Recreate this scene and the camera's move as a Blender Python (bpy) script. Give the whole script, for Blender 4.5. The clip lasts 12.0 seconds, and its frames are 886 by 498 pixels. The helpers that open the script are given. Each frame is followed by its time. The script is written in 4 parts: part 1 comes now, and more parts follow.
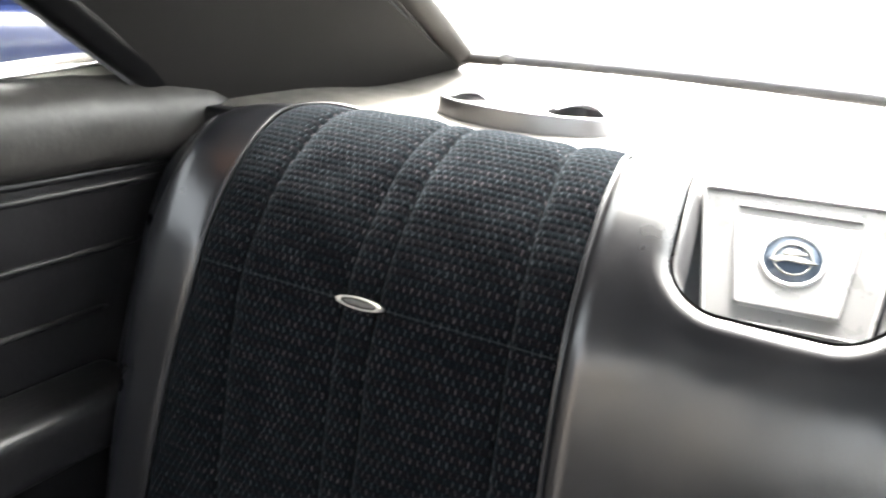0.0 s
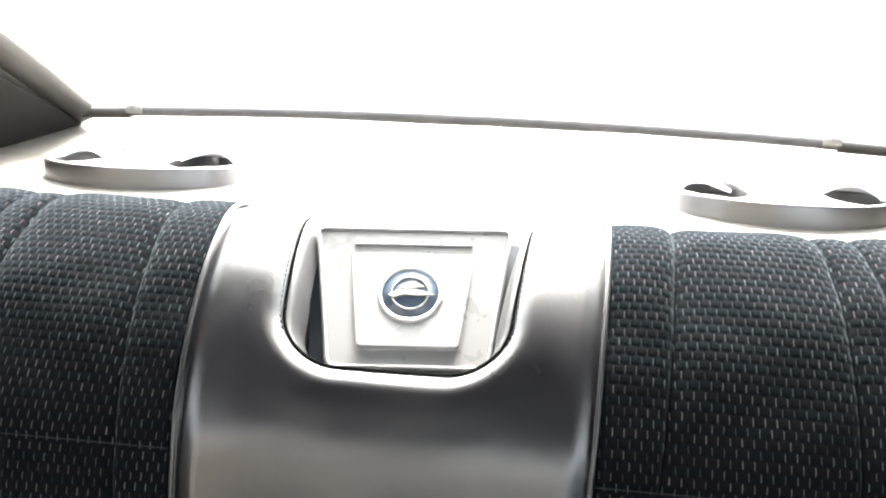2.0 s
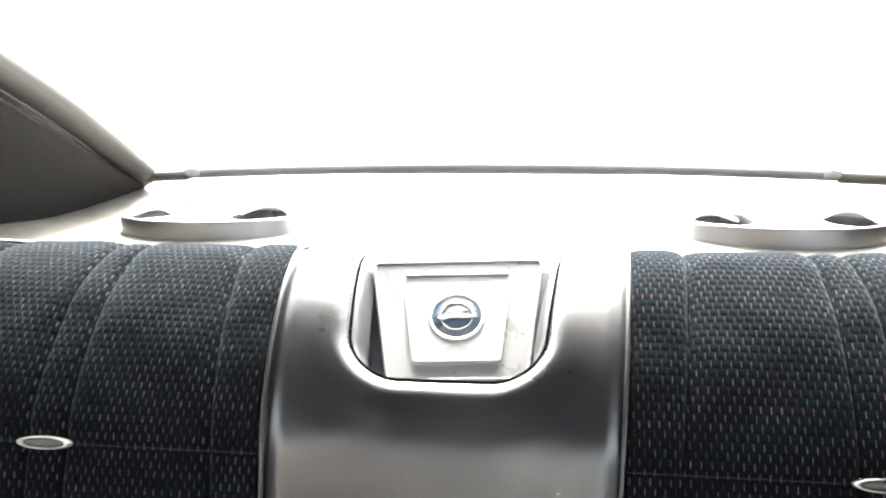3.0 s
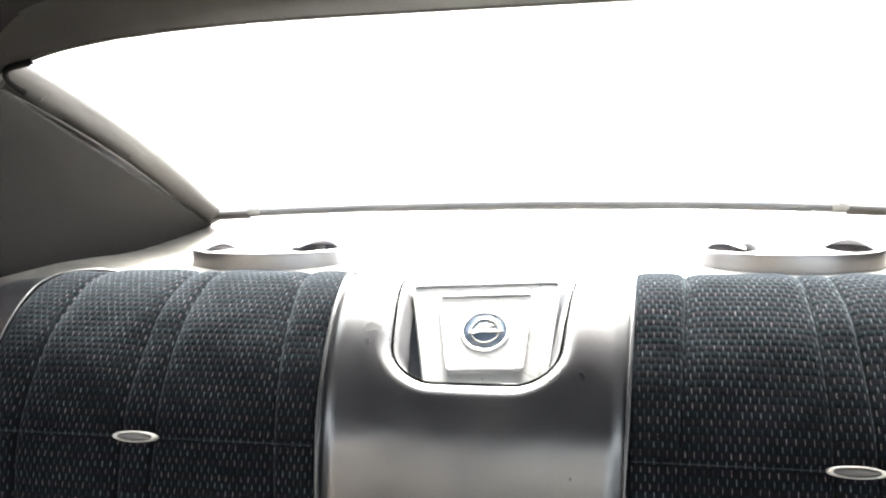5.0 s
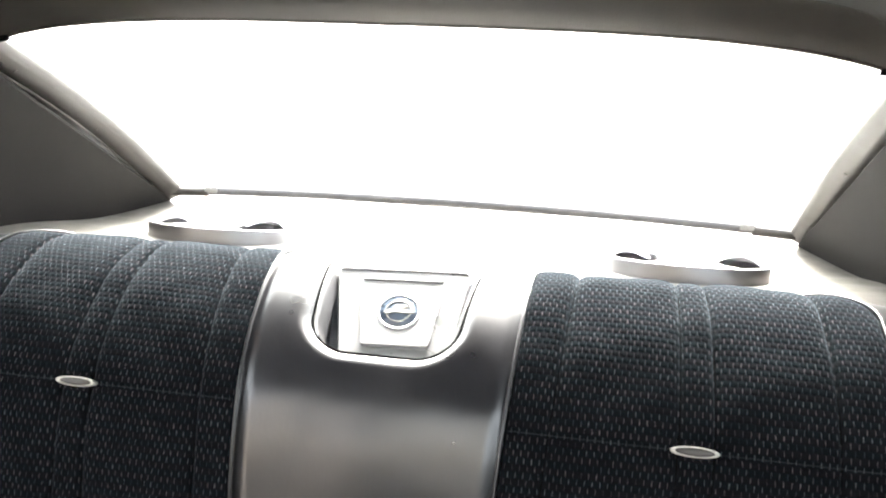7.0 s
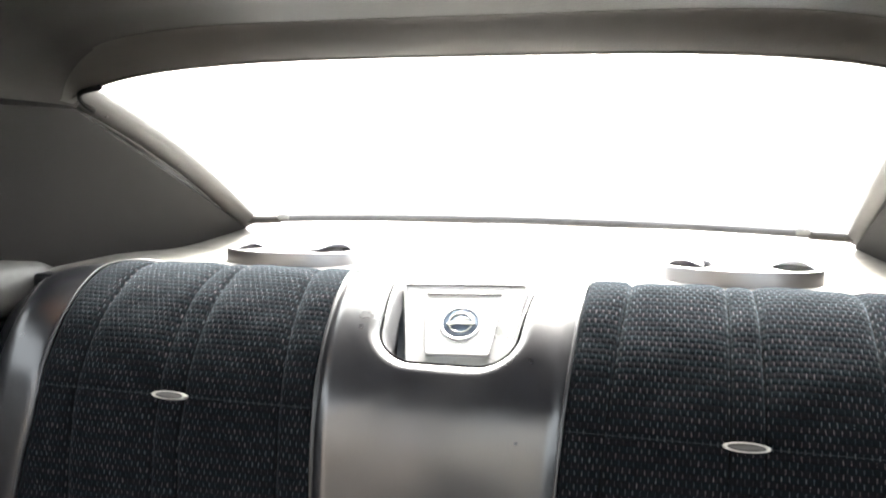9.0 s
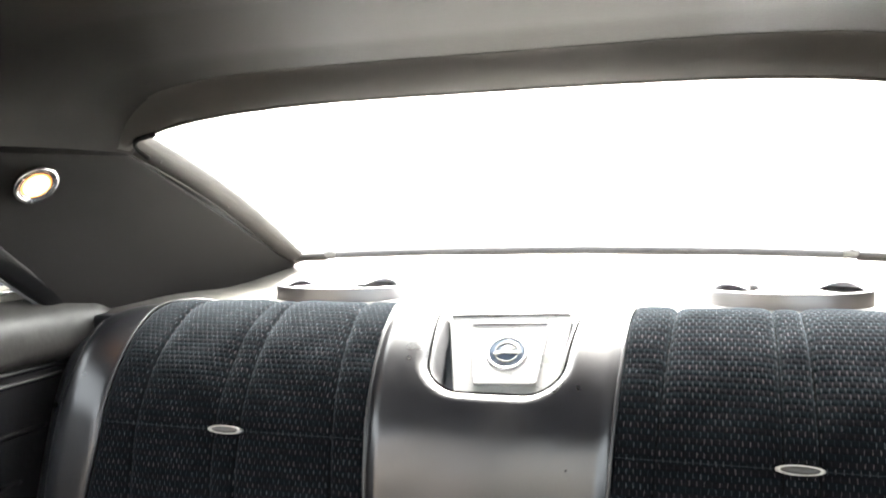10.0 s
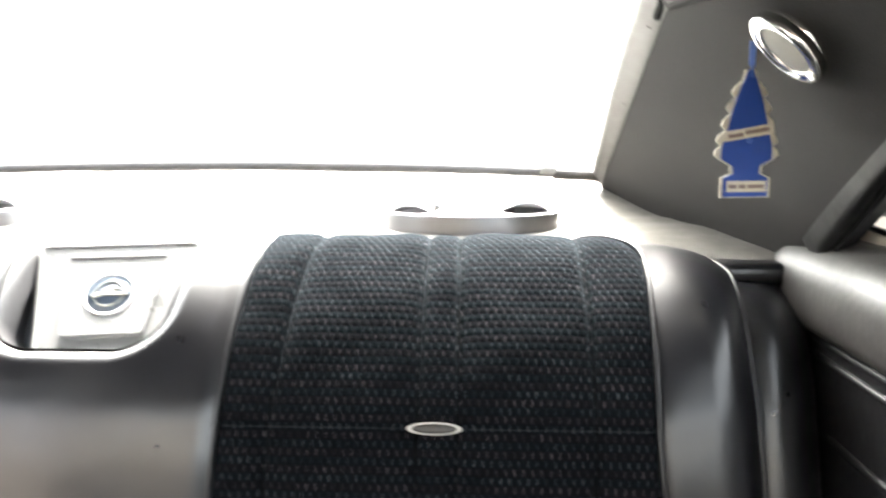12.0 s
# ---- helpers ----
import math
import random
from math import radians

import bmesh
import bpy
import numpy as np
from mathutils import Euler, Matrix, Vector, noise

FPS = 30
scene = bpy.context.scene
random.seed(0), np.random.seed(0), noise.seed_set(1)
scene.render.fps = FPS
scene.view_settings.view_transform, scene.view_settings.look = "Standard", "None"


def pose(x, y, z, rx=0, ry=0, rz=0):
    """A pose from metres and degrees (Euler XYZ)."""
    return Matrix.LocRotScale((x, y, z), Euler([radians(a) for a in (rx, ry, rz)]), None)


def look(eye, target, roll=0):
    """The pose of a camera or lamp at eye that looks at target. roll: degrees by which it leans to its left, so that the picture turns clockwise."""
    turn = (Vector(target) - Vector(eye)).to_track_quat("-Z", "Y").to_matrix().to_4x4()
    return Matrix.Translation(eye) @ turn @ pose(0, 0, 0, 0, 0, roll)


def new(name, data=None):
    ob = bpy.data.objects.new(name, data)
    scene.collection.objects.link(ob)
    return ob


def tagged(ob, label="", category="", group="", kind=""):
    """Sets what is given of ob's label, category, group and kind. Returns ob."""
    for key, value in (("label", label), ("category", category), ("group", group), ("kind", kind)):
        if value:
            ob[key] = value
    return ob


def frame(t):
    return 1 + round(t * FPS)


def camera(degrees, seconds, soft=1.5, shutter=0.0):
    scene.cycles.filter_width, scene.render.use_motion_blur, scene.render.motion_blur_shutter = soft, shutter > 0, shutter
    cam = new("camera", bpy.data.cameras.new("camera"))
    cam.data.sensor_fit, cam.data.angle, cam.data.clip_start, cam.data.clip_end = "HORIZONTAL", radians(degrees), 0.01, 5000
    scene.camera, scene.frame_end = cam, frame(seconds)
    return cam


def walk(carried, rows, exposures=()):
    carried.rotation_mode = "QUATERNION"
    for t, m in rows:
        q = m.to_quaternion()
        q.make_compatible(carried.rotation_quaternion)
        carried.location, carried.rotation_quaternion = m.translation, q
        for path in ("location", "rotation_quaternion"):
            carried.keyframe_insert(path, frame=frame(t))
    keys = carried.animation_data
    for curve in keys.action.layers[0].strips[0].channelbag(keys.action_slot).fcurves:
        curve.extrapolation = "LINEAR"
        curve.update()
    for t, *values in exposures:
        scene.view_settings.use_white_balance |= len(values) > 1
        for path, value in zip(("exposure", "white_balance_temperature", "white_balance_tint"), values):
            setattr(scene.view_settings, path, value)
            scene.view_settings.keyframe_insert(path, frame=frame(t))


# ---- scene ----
cam = camera(56.8, 12.0, soft=2.1, shutter=0.3)
PATH = [
    (0, (0.027, -0.81, 0.953), (-0.801, 0.917, 0.377), 5.7),
    (0.5, (0.035, -0.77, 0.96), (-0.546, 1.046, 0.356), 4.0),
    (1, (0.071, -0.741, 0.958), (-0.377, 1.115, 0.361), 2.7),
    (1.5, (0.094, -0.716, 0.954), (-0.226, 1.177, 0.395), 1.9),
    (2, (0.105, -0.716, 0.958), (-0.102, 1.224, 0.52), 2.3),
    (2.5, (0.103, -0.757, 0.955), (-0.139, 1.195, 0.588), 1.9),
    (3, (0.101, -0.832, 0.955), (-0.169, 1.126, 0.648), -0.3),
    (5, (0.141, -0.96, 0.954), (-0.246, 0.992, 0.748), -1.1),
    (5.5, (0.168, -0.977, 0.965), (-0.194, 0.984, 0.818), 0.2),
    (6, (0.194, -1.014, 0.952), (-0.161, 0.95, 0.824), 2.5),
    (6.5, (0.216, -1.036, 0.958), (-0.122, 0.927, 0.783), 2.7),
    (7, (0.233, -1.064, 0.959), (-0.096, 0.898, 0.745), 3.5),
    (9, (0.26, -1.132, 0.961), (-0.232, 0.799, 0.788), 0.9),
    (9.5, (0.263, -1.149, 0.961), (-0.279, 0.772, 0.831), 1.2),
    (10, (0.266, -1.153, 0.957), (-0.331, 0.754, 0.87), -1.0),
    (10.5, (0.274, -1.146, 0.959), (-0.318, 0.763, 0.89), -1.9),
    (11, (0.302, -1.111, 0.946), (-0.282, 0.799, 0.832), -1.0),
    (11.5, (0.342, -1.009, 0.942), (-0.011, 0.951, 0.766), -0.2),
    (11.8, (0.375, -0.947, 0.942), (0.202, 1.033, 0.719), -0.5),
    (12, (0.413, -0.9, 0.938), (0.334, 1.078, 0.653), 0.1),
]
walk(cam, [(t, look(eye, target, roll)) for t, eye, target, roll in PATH], [(0, 5.2, 6700, 10), (2.5, 5.15, 6700, 10), (5, 5.4, 6700, 10), (9.5, 5.38, 6720, 10), (10.3, 5.33, 6750, 10), (11.2, 5.38, 6750, 10), (12, 5.35, 6750, 10)])

# ---- world, sun, exposure ----
world = bpy.data.worlds.new("sky")
scene.world = world
world.use_nodes = True
wn = world.node_tree.nodes
sky = wn.new("ShaderNodeTexSky")
sky.sky_type = "NISHITA"
sky.sun_disc = False
sky.sun_elevation = radians(48)
sky.sun_rotation = radians(-4.3)
sky.air_density, sky.dust_density, sky.ozone_density = 0.35, 5.0, 0.4
wn["Background"].inputs["Strength"].default_value = 0.15
haze = wn.new("ShaderNodeHueSaturation")
haze.inputs["Saturation"].default_value = 0.30
world.node_tree.links.new(sky.outputs["Color"], haze.inputs["Color"])
world.node_tree.links.new(haze.outputs["Color"], wn["Background"].inputs["Color"])

sun_data = bpy.data.lights.new("sun", "SUN")
sun_data.energy, sun_data.angle, sun_data.color = 0.7, radians(15), (1.0, 0.975, 0.94)
sun = new("sun", sun_data)
sun.matrix_world = look((-0.4, 5.3, 6.1), (0.0, 0.0, 0.0))

# ---- materials ----


def material(name, colour, rough=0.5, metal=0.0, spec=0.5):
    m = bpy.data.materials.new(name)
    m.use_nodes = True
    b = m.node_tree.nodes["Principled BSDF"]
    b.inputs["Base Color"].default_value = (*colour, 1)
    b.inputs["Roughness"].default_value = rough
    b.inputs["Metallic"].default_value = metal
    b.inputs["Specular IOR Level"].default_value = spec
    return m, m.node_tree.nodes, m.node_tree.links, b


def coords(n, kind="Object"):
    return n.new("ShaderNodeTexCoord").outputs[kind]


def noise_tex(n, l, vec, scale, detail=4.0, rough=0.55):
    t = n.new("ShaderNodeTexNoise")
    t.inputs["Scale"].default_value = scale
    t.inputs["Detail"].default_value = detail
    t.inputs["Roughness"].default_value = rough
    l.new(vec, t.inputs["Vector"])
    return t.outputs["Fac"]


def ramp(n, l, fac, stops):
    r = n.new("ShaderNodeValToRGB")
    e = r.color_ramp.elements
    while len(e) < len(stops):
        e.new(0.5)
    for k, (p, c) in zip(e, stops):
        k.position, k.color = p, (*c, 1) if len(c) == 3 else c
    l.new(fac, r.inputs["Fac"])
    return r.outputs["Color"]


def math_node(n, l, op, a, b=None):
    m = n.new("ShaderNodeMath")
    m.operation = op
    for i, v in enumerate((a, b)):
        if v is None:
            continue
        if isinstance(v, (int, float)):
            m.inputs[i].default_value = v
        else:
            l.new(v, m.inputs[i])
    return m.outputs["Value"]


def bump(n, l, b, height, strength, distance):
    k = n.new("ShaderNodeBump")
    k.inputs["Strength"].default_value = strength
    k.inputs["Distance"].default_value = distance
    l.new(height, k.inputs["Height"])
    l.new(k.outputs["Normal"], b.inputs["Normal"])


def map_range(n, l, v, a, b, c, d):
    k = n.new("ShaderNodeMapRange")
    for i, x in enumerate((a, b, c, d)):
        k.inputs[i + 1].default_value = x
    l.new(v, k.inputs[0])
    return k.outputs[0]


def vinyl(name, colour, rough, wrinkle=1.0, grain=260.0, spec=0.5):
    """Upholstery vinyl: fine pebbled grain, soft creases, patchy sheen."""
    m, n, l, b = material(name, colour, rough, 0.0, spec)
    shift = n.new("ShaderNodeMapping")
    shift.inputs["Location"].default_value = (3.71, 1.37, 2.19)
    l.new(coords(n), shift.inputs["Vector"])
    v = shift.outputs[0]
    mp = n.new("ShaderNodeMapping")
    mp.inputs["Scale"].default_value = (1.0, 0.45, 0.35)
    l.new(v, mp.inputs["Vector"])
    crease = noise_tex(n, l, mp.outputs[0], grain, 3.0, 0.6)
    patch = noise_tex(n, l, v, 9.0, 3.0)
    fold = math_node(n, l, "MULTIPLY", noise_tex(n, l, mp.outputs[0], 95.0, 2.0, 0.5), 0.9 * wrinkle)
    h = math_node(n, l, "ADD", fold, math_node(n, l, "MULTIPLY", crease, wrinkle))
    bump(n, l, b, h, 0.45, 0.0009)
    l.new(map_range(n, l, patch, 0.3, 0.7, rough - 0.04, rough + 0.08), b.inputs["Roughness"])
    lo = tuple(c * 0.75 for c in colour)
    hi = tuple(c * 1.3 for c in colour)
    l.new(ramp(n, l, noise_tex(n, l, v, 35.0, 6.0), [(0.3, lo), (0.7, hi)]), b.inputs["Base Color"])
    return m


VINYL = vinyl("black_vinyl", (0.0040, 0.0044, 0.0056), 0.305, 0.5, spec=0.74)
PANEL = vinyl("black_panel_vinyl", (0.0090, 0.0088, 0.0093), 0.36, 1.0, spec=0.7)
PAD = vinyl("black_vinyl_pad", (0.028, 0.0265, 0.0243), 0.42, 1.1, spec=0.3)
LINING = vinyl("pocket_lining_vinyl", (0.022, 0.022, 0.0235), 0.42, 0.6)
SHELF = vinyl("shelf_vinyl", (0.118, 0.110, 0.099), 0.45, 0.6)
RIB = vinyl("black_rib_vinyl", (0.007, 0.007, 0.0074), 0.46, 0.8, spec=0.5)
PIPING = vinyl("piping_vinyl", (0.015, 0.015, 0.016), 0.32, 0.1)


def headliner_cloth(name, colour, rough=0.75, spec=0.3):
    m, n, l, b = material(name, colour, rough, 0.0, spec)
    v = coords(n)
    vor = n.new("ShaderNodeTexVoronoi")
    vor.inputs["Scale"].default_value = 420.0
    l.new(v, vor.inputs["Vector"])
    big = noise_tex(n, l, v, 6.0, 4.0)
    lo = tuple(c * 0.8 for c in colour)
    hi = tuple(c * 1.2 for c in colour)
    l.new(ramp(n, l, big, [(0.3, lo), (0.7, hi)]), b.inputs["Base Color"])
    bump(n, l, b, vor.outputs["Distance"], 0.25, 0.0006)
    return m


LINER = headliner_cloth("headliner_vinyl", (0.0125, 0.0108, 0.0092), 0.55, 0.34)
# headliner vinyl again, with the shelf's bounced light put into its colour
HEADER_LIT = headliner_cloth("lit_header_vinyl", (0.043, 0.039, 0.035), 0.52, 0.5)
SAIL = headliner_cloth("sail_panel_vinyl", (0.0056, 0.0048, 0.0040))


def cloth():
    """Woven upholstery: the mesh holds the nubs, the map holds their lattice."""
    m, n, l, b = material("woven_cloth", (0.02, 0.025, 0.03), 0.95, 0.0, 0.0)
    uv = n.new("ShaderNodeUVMap").outputs["UV"]
    fl = n.new("ShaderNodeVectorMath")
    fl.operation = "FLOOR"
    l.new(uv, fl.inputs[0])
    wn2 = n.new("ShaderNodeTexWhiteNoise")
    wn2.noise_dimensions = "2D"
    l.new(fl.outputs[0], wn2.inputs["Vector"])
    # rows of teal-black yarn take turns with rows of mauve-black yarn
    row = n.new("ShaderNodeSeparateXYZ")
    l.new(fl.outputs[0], row.inputs[0])
    odd = math_node(n, l, "MODULO", row.outputs[1], 2.0)

    def yarn(teal, mauve, vary):
        y = n.new("ShaderNodeMix")
        y.data_type = "RGBA"
        l.new(odd, y.inputs["Factor"])
        y.inputs["A"].default_value, y.inputs["B"].default_value = (*teal, 1), (*mauve, 1)
        k = n.new("ShaderNodeHueSaturation")
        l.new(map_range(n, l, wn2.outputs["Value"], 0.0, 1.0, 1 - vary, 1 + vary), k.inputs["Value"])
        l.new(y.outputs["Result"], k.inputs["Color"])
        return k.outputs["Color"]

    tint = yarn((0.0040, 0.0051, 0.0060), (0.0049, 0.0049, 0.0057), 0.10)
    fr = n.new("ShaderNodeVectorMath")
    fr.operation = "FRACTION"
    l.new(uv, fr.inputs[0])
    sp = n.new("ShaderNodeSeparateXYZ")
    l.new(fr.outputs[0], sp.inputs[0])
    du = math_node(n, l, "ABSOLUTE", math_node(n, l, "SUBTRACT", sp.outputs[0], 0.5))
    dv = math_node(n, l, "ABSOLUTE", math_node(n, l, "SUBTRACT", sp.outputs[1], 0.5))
    # pale dashes between nubs put the yarn's glints into the base colour
    glint = math_node(n, l, "MULTIPLY", math_node(n, l, "GREATER_THAN", du, 0.468), math_node(n, l, "LESS_THAN", dv, 0.38))
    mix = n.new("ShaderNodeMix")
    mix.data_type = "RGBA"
    l.new(math_node(n, l, "MULTIPLY", glint, map_range(n, l, wn2.outputs["Value"], 0.0, 1.0, 0.25, 1.0)), mix.inputs["Factor"])
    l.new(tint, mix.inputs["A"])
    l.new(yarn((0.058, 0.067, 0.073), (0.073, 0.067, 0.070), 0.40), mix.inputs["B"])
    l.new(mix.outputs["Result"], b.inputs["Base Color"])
    l.new(math_node(n, l, "SUBTRACT", 0.9, math_node(n, l, "MULTIPLY", glint, 0.3)), b.inputs["Roughness"])
    v = coords(n)
    bump(n, l, b, noise_tex(n, l, v, 1400.0, 2.0), 0.4, 0.0006)
    b.inputs["Sheen Weight"].default_value = 0.06
    b.inputs["Sheen Tint"].default_value = (0.75, 0.88, 1.0, 1)
    b.inputs["Sheen Roughness"].default_value = 0.4
    return m


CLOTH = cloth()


def metal(name, colour, rough, scratch=0.05):
    m, n, l, b = material(name, colour, rough, 1.0)
    v = coords(n)
    f = noise_tex(n, l, v, 60.0, 6.0)
    l.new(map_range(n, l, f, 0.3, 0.7, rough - scratch, rough + scratch), b.inputs["Roughness"])
    return m


CHROME = metal("chrome", (0.75, 0.75, 0.74), 0.12)
SILVER = metal("satin_silver", (0.55, 0.55, 0.55), 0.36)
PEWTER = metal("pewter_metal", (0.42, 0.42, 0.42), 0.38)



def plain(name, colour, rough, spec=0.5, vary=0.15, scale=40.0):
    m, n, l, b = material(name, colour, rough, 0.0, spec)
    v = coords(n)
    f = noise_tex(n, l, v, scale, 6.0)
    l.new(ramp(n, l, f, [(0.3, tuple(c * (1 - vary) for c in colour)), (0.7, tuple(c * (1 + vary) for c in colour))]), b.inputs["Base Color"])
    l.new(map_range(n, l, f, 0.3, 0.7, rough - 0.05, rough + 0.06), b.inputs["Roughness"])
    return m


INSERT = plain("satin_silver_plastic", (0.25, 0.25, 0.25), 0.30, 0.6, 0.02)
INSERT.node_tree.nodes["Principled BSDF"].inputs["Metallic"].default_value = 0.2
EMBLEM_PAINT = plain("pale_emblem_paint", (0.26, 0.26, 0.235), 0.4)
HOOD = plain("light_grille_paint", (0.62, 0.62, 0.63), 0.45)
CLIP = plain("light_grey_plastic", (0.22, 0.22, 0.215), 0.45)
SEAL = plain("grey_rubber", (0.088, 0.088, 0.091), 0.6, 0.3)
GRILLE = metal("grille_metal", (0.19, 0.19, 0.195), 0.38)
CREAM = plain("pale_sill_paint", (0.34, 0.32, 0.27), 0.4)
PALE = plain("pale_bezel", (0.40, 0.385, 0.35), 0.3)
FACE = plain("grey_face", (0.05, 0.047, 0.043), 0.4)
MATT = plain("matt_black", (0.004, 0.004, 0.004), 0.9, 0.0)
BAR = plain("black_bar_vinyl", (0.0025, 0.0025, 0.0028), 0.42, 0.10)
RUBBER = plain("black_rubber", (0.0035, 0.0034, 0.0036), 0.7, 0.1)
SLATE = plain("slate_gap_shade", (0.060, 0.068, 0.080), 0.4)
MOULD = plain("grey_moulding", (0.033, 0.030, 0.027), 0.45)
NAVY = plain("emblem_enamel", (0.040, 0.058, 0.085), 0.30, 0.5)
CAR_GLASS = plain("dark_car_glass", (0.012, 0.015, 0.02), 0.1, 0.5)
SEAM = plain("seam_strand", (0.016, 0.018, 0.020), 0.8, 0.1)
LENS = plain("milky_lens", (0.27, 0.262, 0.235), 0.6, 0.25, 0.10)
BLUE = plain("blue_card", (0.007, 0.036, 0.20), 0.6, 0.3, 0.06)
BEIGE = plain("beige_card", (0.38, 0.345, 0.275), 0.7, 0.3, 0.10)
INK = plain("faded_print", (0.13, 0.09, 0.08), 0.7)
CORD = plain("blue_elastic", (0.03, 0.09, 0.33), 0.6)
DARK = plain("dark_cone", (0.55, 0.55, 0.555), 0.8, 0.2)
WALL = plain("dark_cabin_lining", (0.03, 0.029, 0.028), 0.7)
CARPET = plain("black_carpet", (0.015, 0.015, 0.016), 0.95, 0.1, 0.3, 300.0)
PLASTER = plain("tan_plaster", (0.135, 0.118, 0.097), 0.85, 0.3, 0.12, 2.0)
GROUND = plain("worn_concrete", (0.09, 0.086, 0.08), 0.85, 0.3, 0.15, 1.5)
CAR_BLUE = plain("blue_car_paint", (0.0012, 0.0042, 0.022), 0.2, 0.10)
TYRE = plain("tyre_rubber", (0.02, 0.02, 0.02), 0.8)

lit, n_, l_, b_ = material("lit_lens", (0.25, 0.20, 0.12), 0.4)
b_.inputs["Emission Color"].default_value = (1.0, 0.45, 0.15, 1)
b_.inputs["Emission Strength"].default_value = 0.30
LIT = lit
LIT_RIM, n_, l_, b_ = material("lit_lens_rim", (0.25, 0.16, 0.06), 0.4)
b_.inputs["Emission Color"].default_value = (1.0, 0.26, 0.025, 1)
b_.inputs["Emission Strength"].default_value = 0.055


def glass(name, tint):
    m = bpy.data.materials.new(name)
    m.use_nodes = True
    n, l = m.node_tree.nodes, m.node_tree.links
    n.remove(n["Principled BSDF"])
    tr = n.new("ShaderNodeBsdfTransparent")
    tr.inputs["Color"].default_value = (*tint, 1)
    gl = n.new("ShaderNodeBsdfGlossy")
    gl.inputs["Roughness"].default_value = 0.04
    fr = n.new("ShaderNodeLayerWeight")
    fr.inputs["Blend"].default_value = 0.5
    mx = n.new("ShaderNodeMixShader")
    l.new(map_range(n, l, math_node(n, l, "POWER", fr.outputs["Facing"], 5.0), 0.0, 1.0, 0.03, 0.5), mx.inputs[0])
    l.new(tr.outputs[0], mx.inputs[1])
    l.new(gl.outputs[0], mx.inputs[2])
    l.new(mx.outputs[0], n["Material Output"].inputs["Surface"])
    return m


GLASS = glass("window_glass", (0.93, 0.95, 0.93))

# ---- building helpers ----


def link_mesh(name, me, mat, parent=None, label="", smooth=True):
    me.materials.append(mat)
    if smooth:
        me.polygons.foreach_set("use_smooth", [True] * len(me.polygons))
    ob = new(name, me)
    ob.parent = parent
    if label:
        ob["label"] = label
    return ob


def part(name, bm, mat, parent=None, label="", smooth=False):
    bmesh.ops.recalc_face_normals(bm, faces=bm.faces)
    me = bpy.data.meshes.new(name)
    bm.to_mesh(me)
    bm.free()
    return link_mesh(name, me, mat, parent, label, smooth)


def thing(name, label, category, group="", kind="", at=(0, 0, 0)):
    ob = new(name)
    ob.empty_display_size = 0.05
    ob.location = at
    return tagged(ob, label, category, group, kind)


def grid_mesh(name, p, mat, parent=None, label="", thick=0.0, uv=None, back=(0, 0, -1), flip=False):
    """p: array (nu, nv, 3). With thick a closed slab, its back pushed along back."""
    p = np.asarray(p, float)
    nu, nv = p.shape[:2]
    verts = p.reshape(-1, 3)
    i, j = np.meshgrid(np.arange(nu - 1), np.arange(nv - 1), indexing="ij")
    a = (i * nv + j).ravel()
    quads = np.stack([a, a + nv, a + nv + 1, a + 1], 1)
    if flip:
        quads = quads[:, ::-1]
    if thick:
        off = len(verts)
        d = np.asarray(back, float)
        d = d / np.linalg.norm(d) * thick
        verts = np.concatenate([verts, verts + d])
        rim = [(k, k + 1) for k in range(nv - 1)] + [(k * nv + nv - 1, (k + 1) * nv + nv - 1) for k in range(nu - 1)]
        rim += [((nu - 1) * nv + k + 1, (nu - 1) * nv + k) for k in range(nv - 1)][::-1] + [((k + 1) * nv, k * nv) for k in range(nu - 1)][::-1]
        side = np.array([(x, y, y + off, x + off) for x, y in rim]) + 2 * off
        verts = np.concatenate([verts, verts])
        if flip:
            side = side[:, ::-1]
        quads = np.concatenate([quads, quads[:, ::-1] + off, side])
    if thick:
        # faces turned outwards
        q = verts[quads] - verts.mean(0)
        vol = (np.cross(q[:, 0], q[:, 1]) * q[:, 2]).sum() + (np.cross(q[:, 0], q[:, 2]) * q[:, 3]).sum()
        if vol < 0:
            quads = quads[:, ::-1]
    me = bpy.data.meshes.new(name)
    me.vertices.add(len(verts))
    me.vertices.foreach_set("co", verts.ravel())
    me.loops.add(quads.size)
    me.loops.foreach_set("vertex_index", quads.ravel().astype(np.int32))
    me.polygons.add(len(quads))
    me.polygons.foreach_set("loop_start", np.arange(0, quads.size, 4, dtype=np.int32))
    if uv is not None:
        layer = me.uv_layers.new(name="UVMap")
        layer.data.foreach_set("uv", np.asarray(uv, float).reshape(-1, 2)[quads.ravel() % (nu * nv)].ravel())
    me.update(calc_edges=True)
    me.validate()
    return link_mesh(name, me, mat, parent, label)


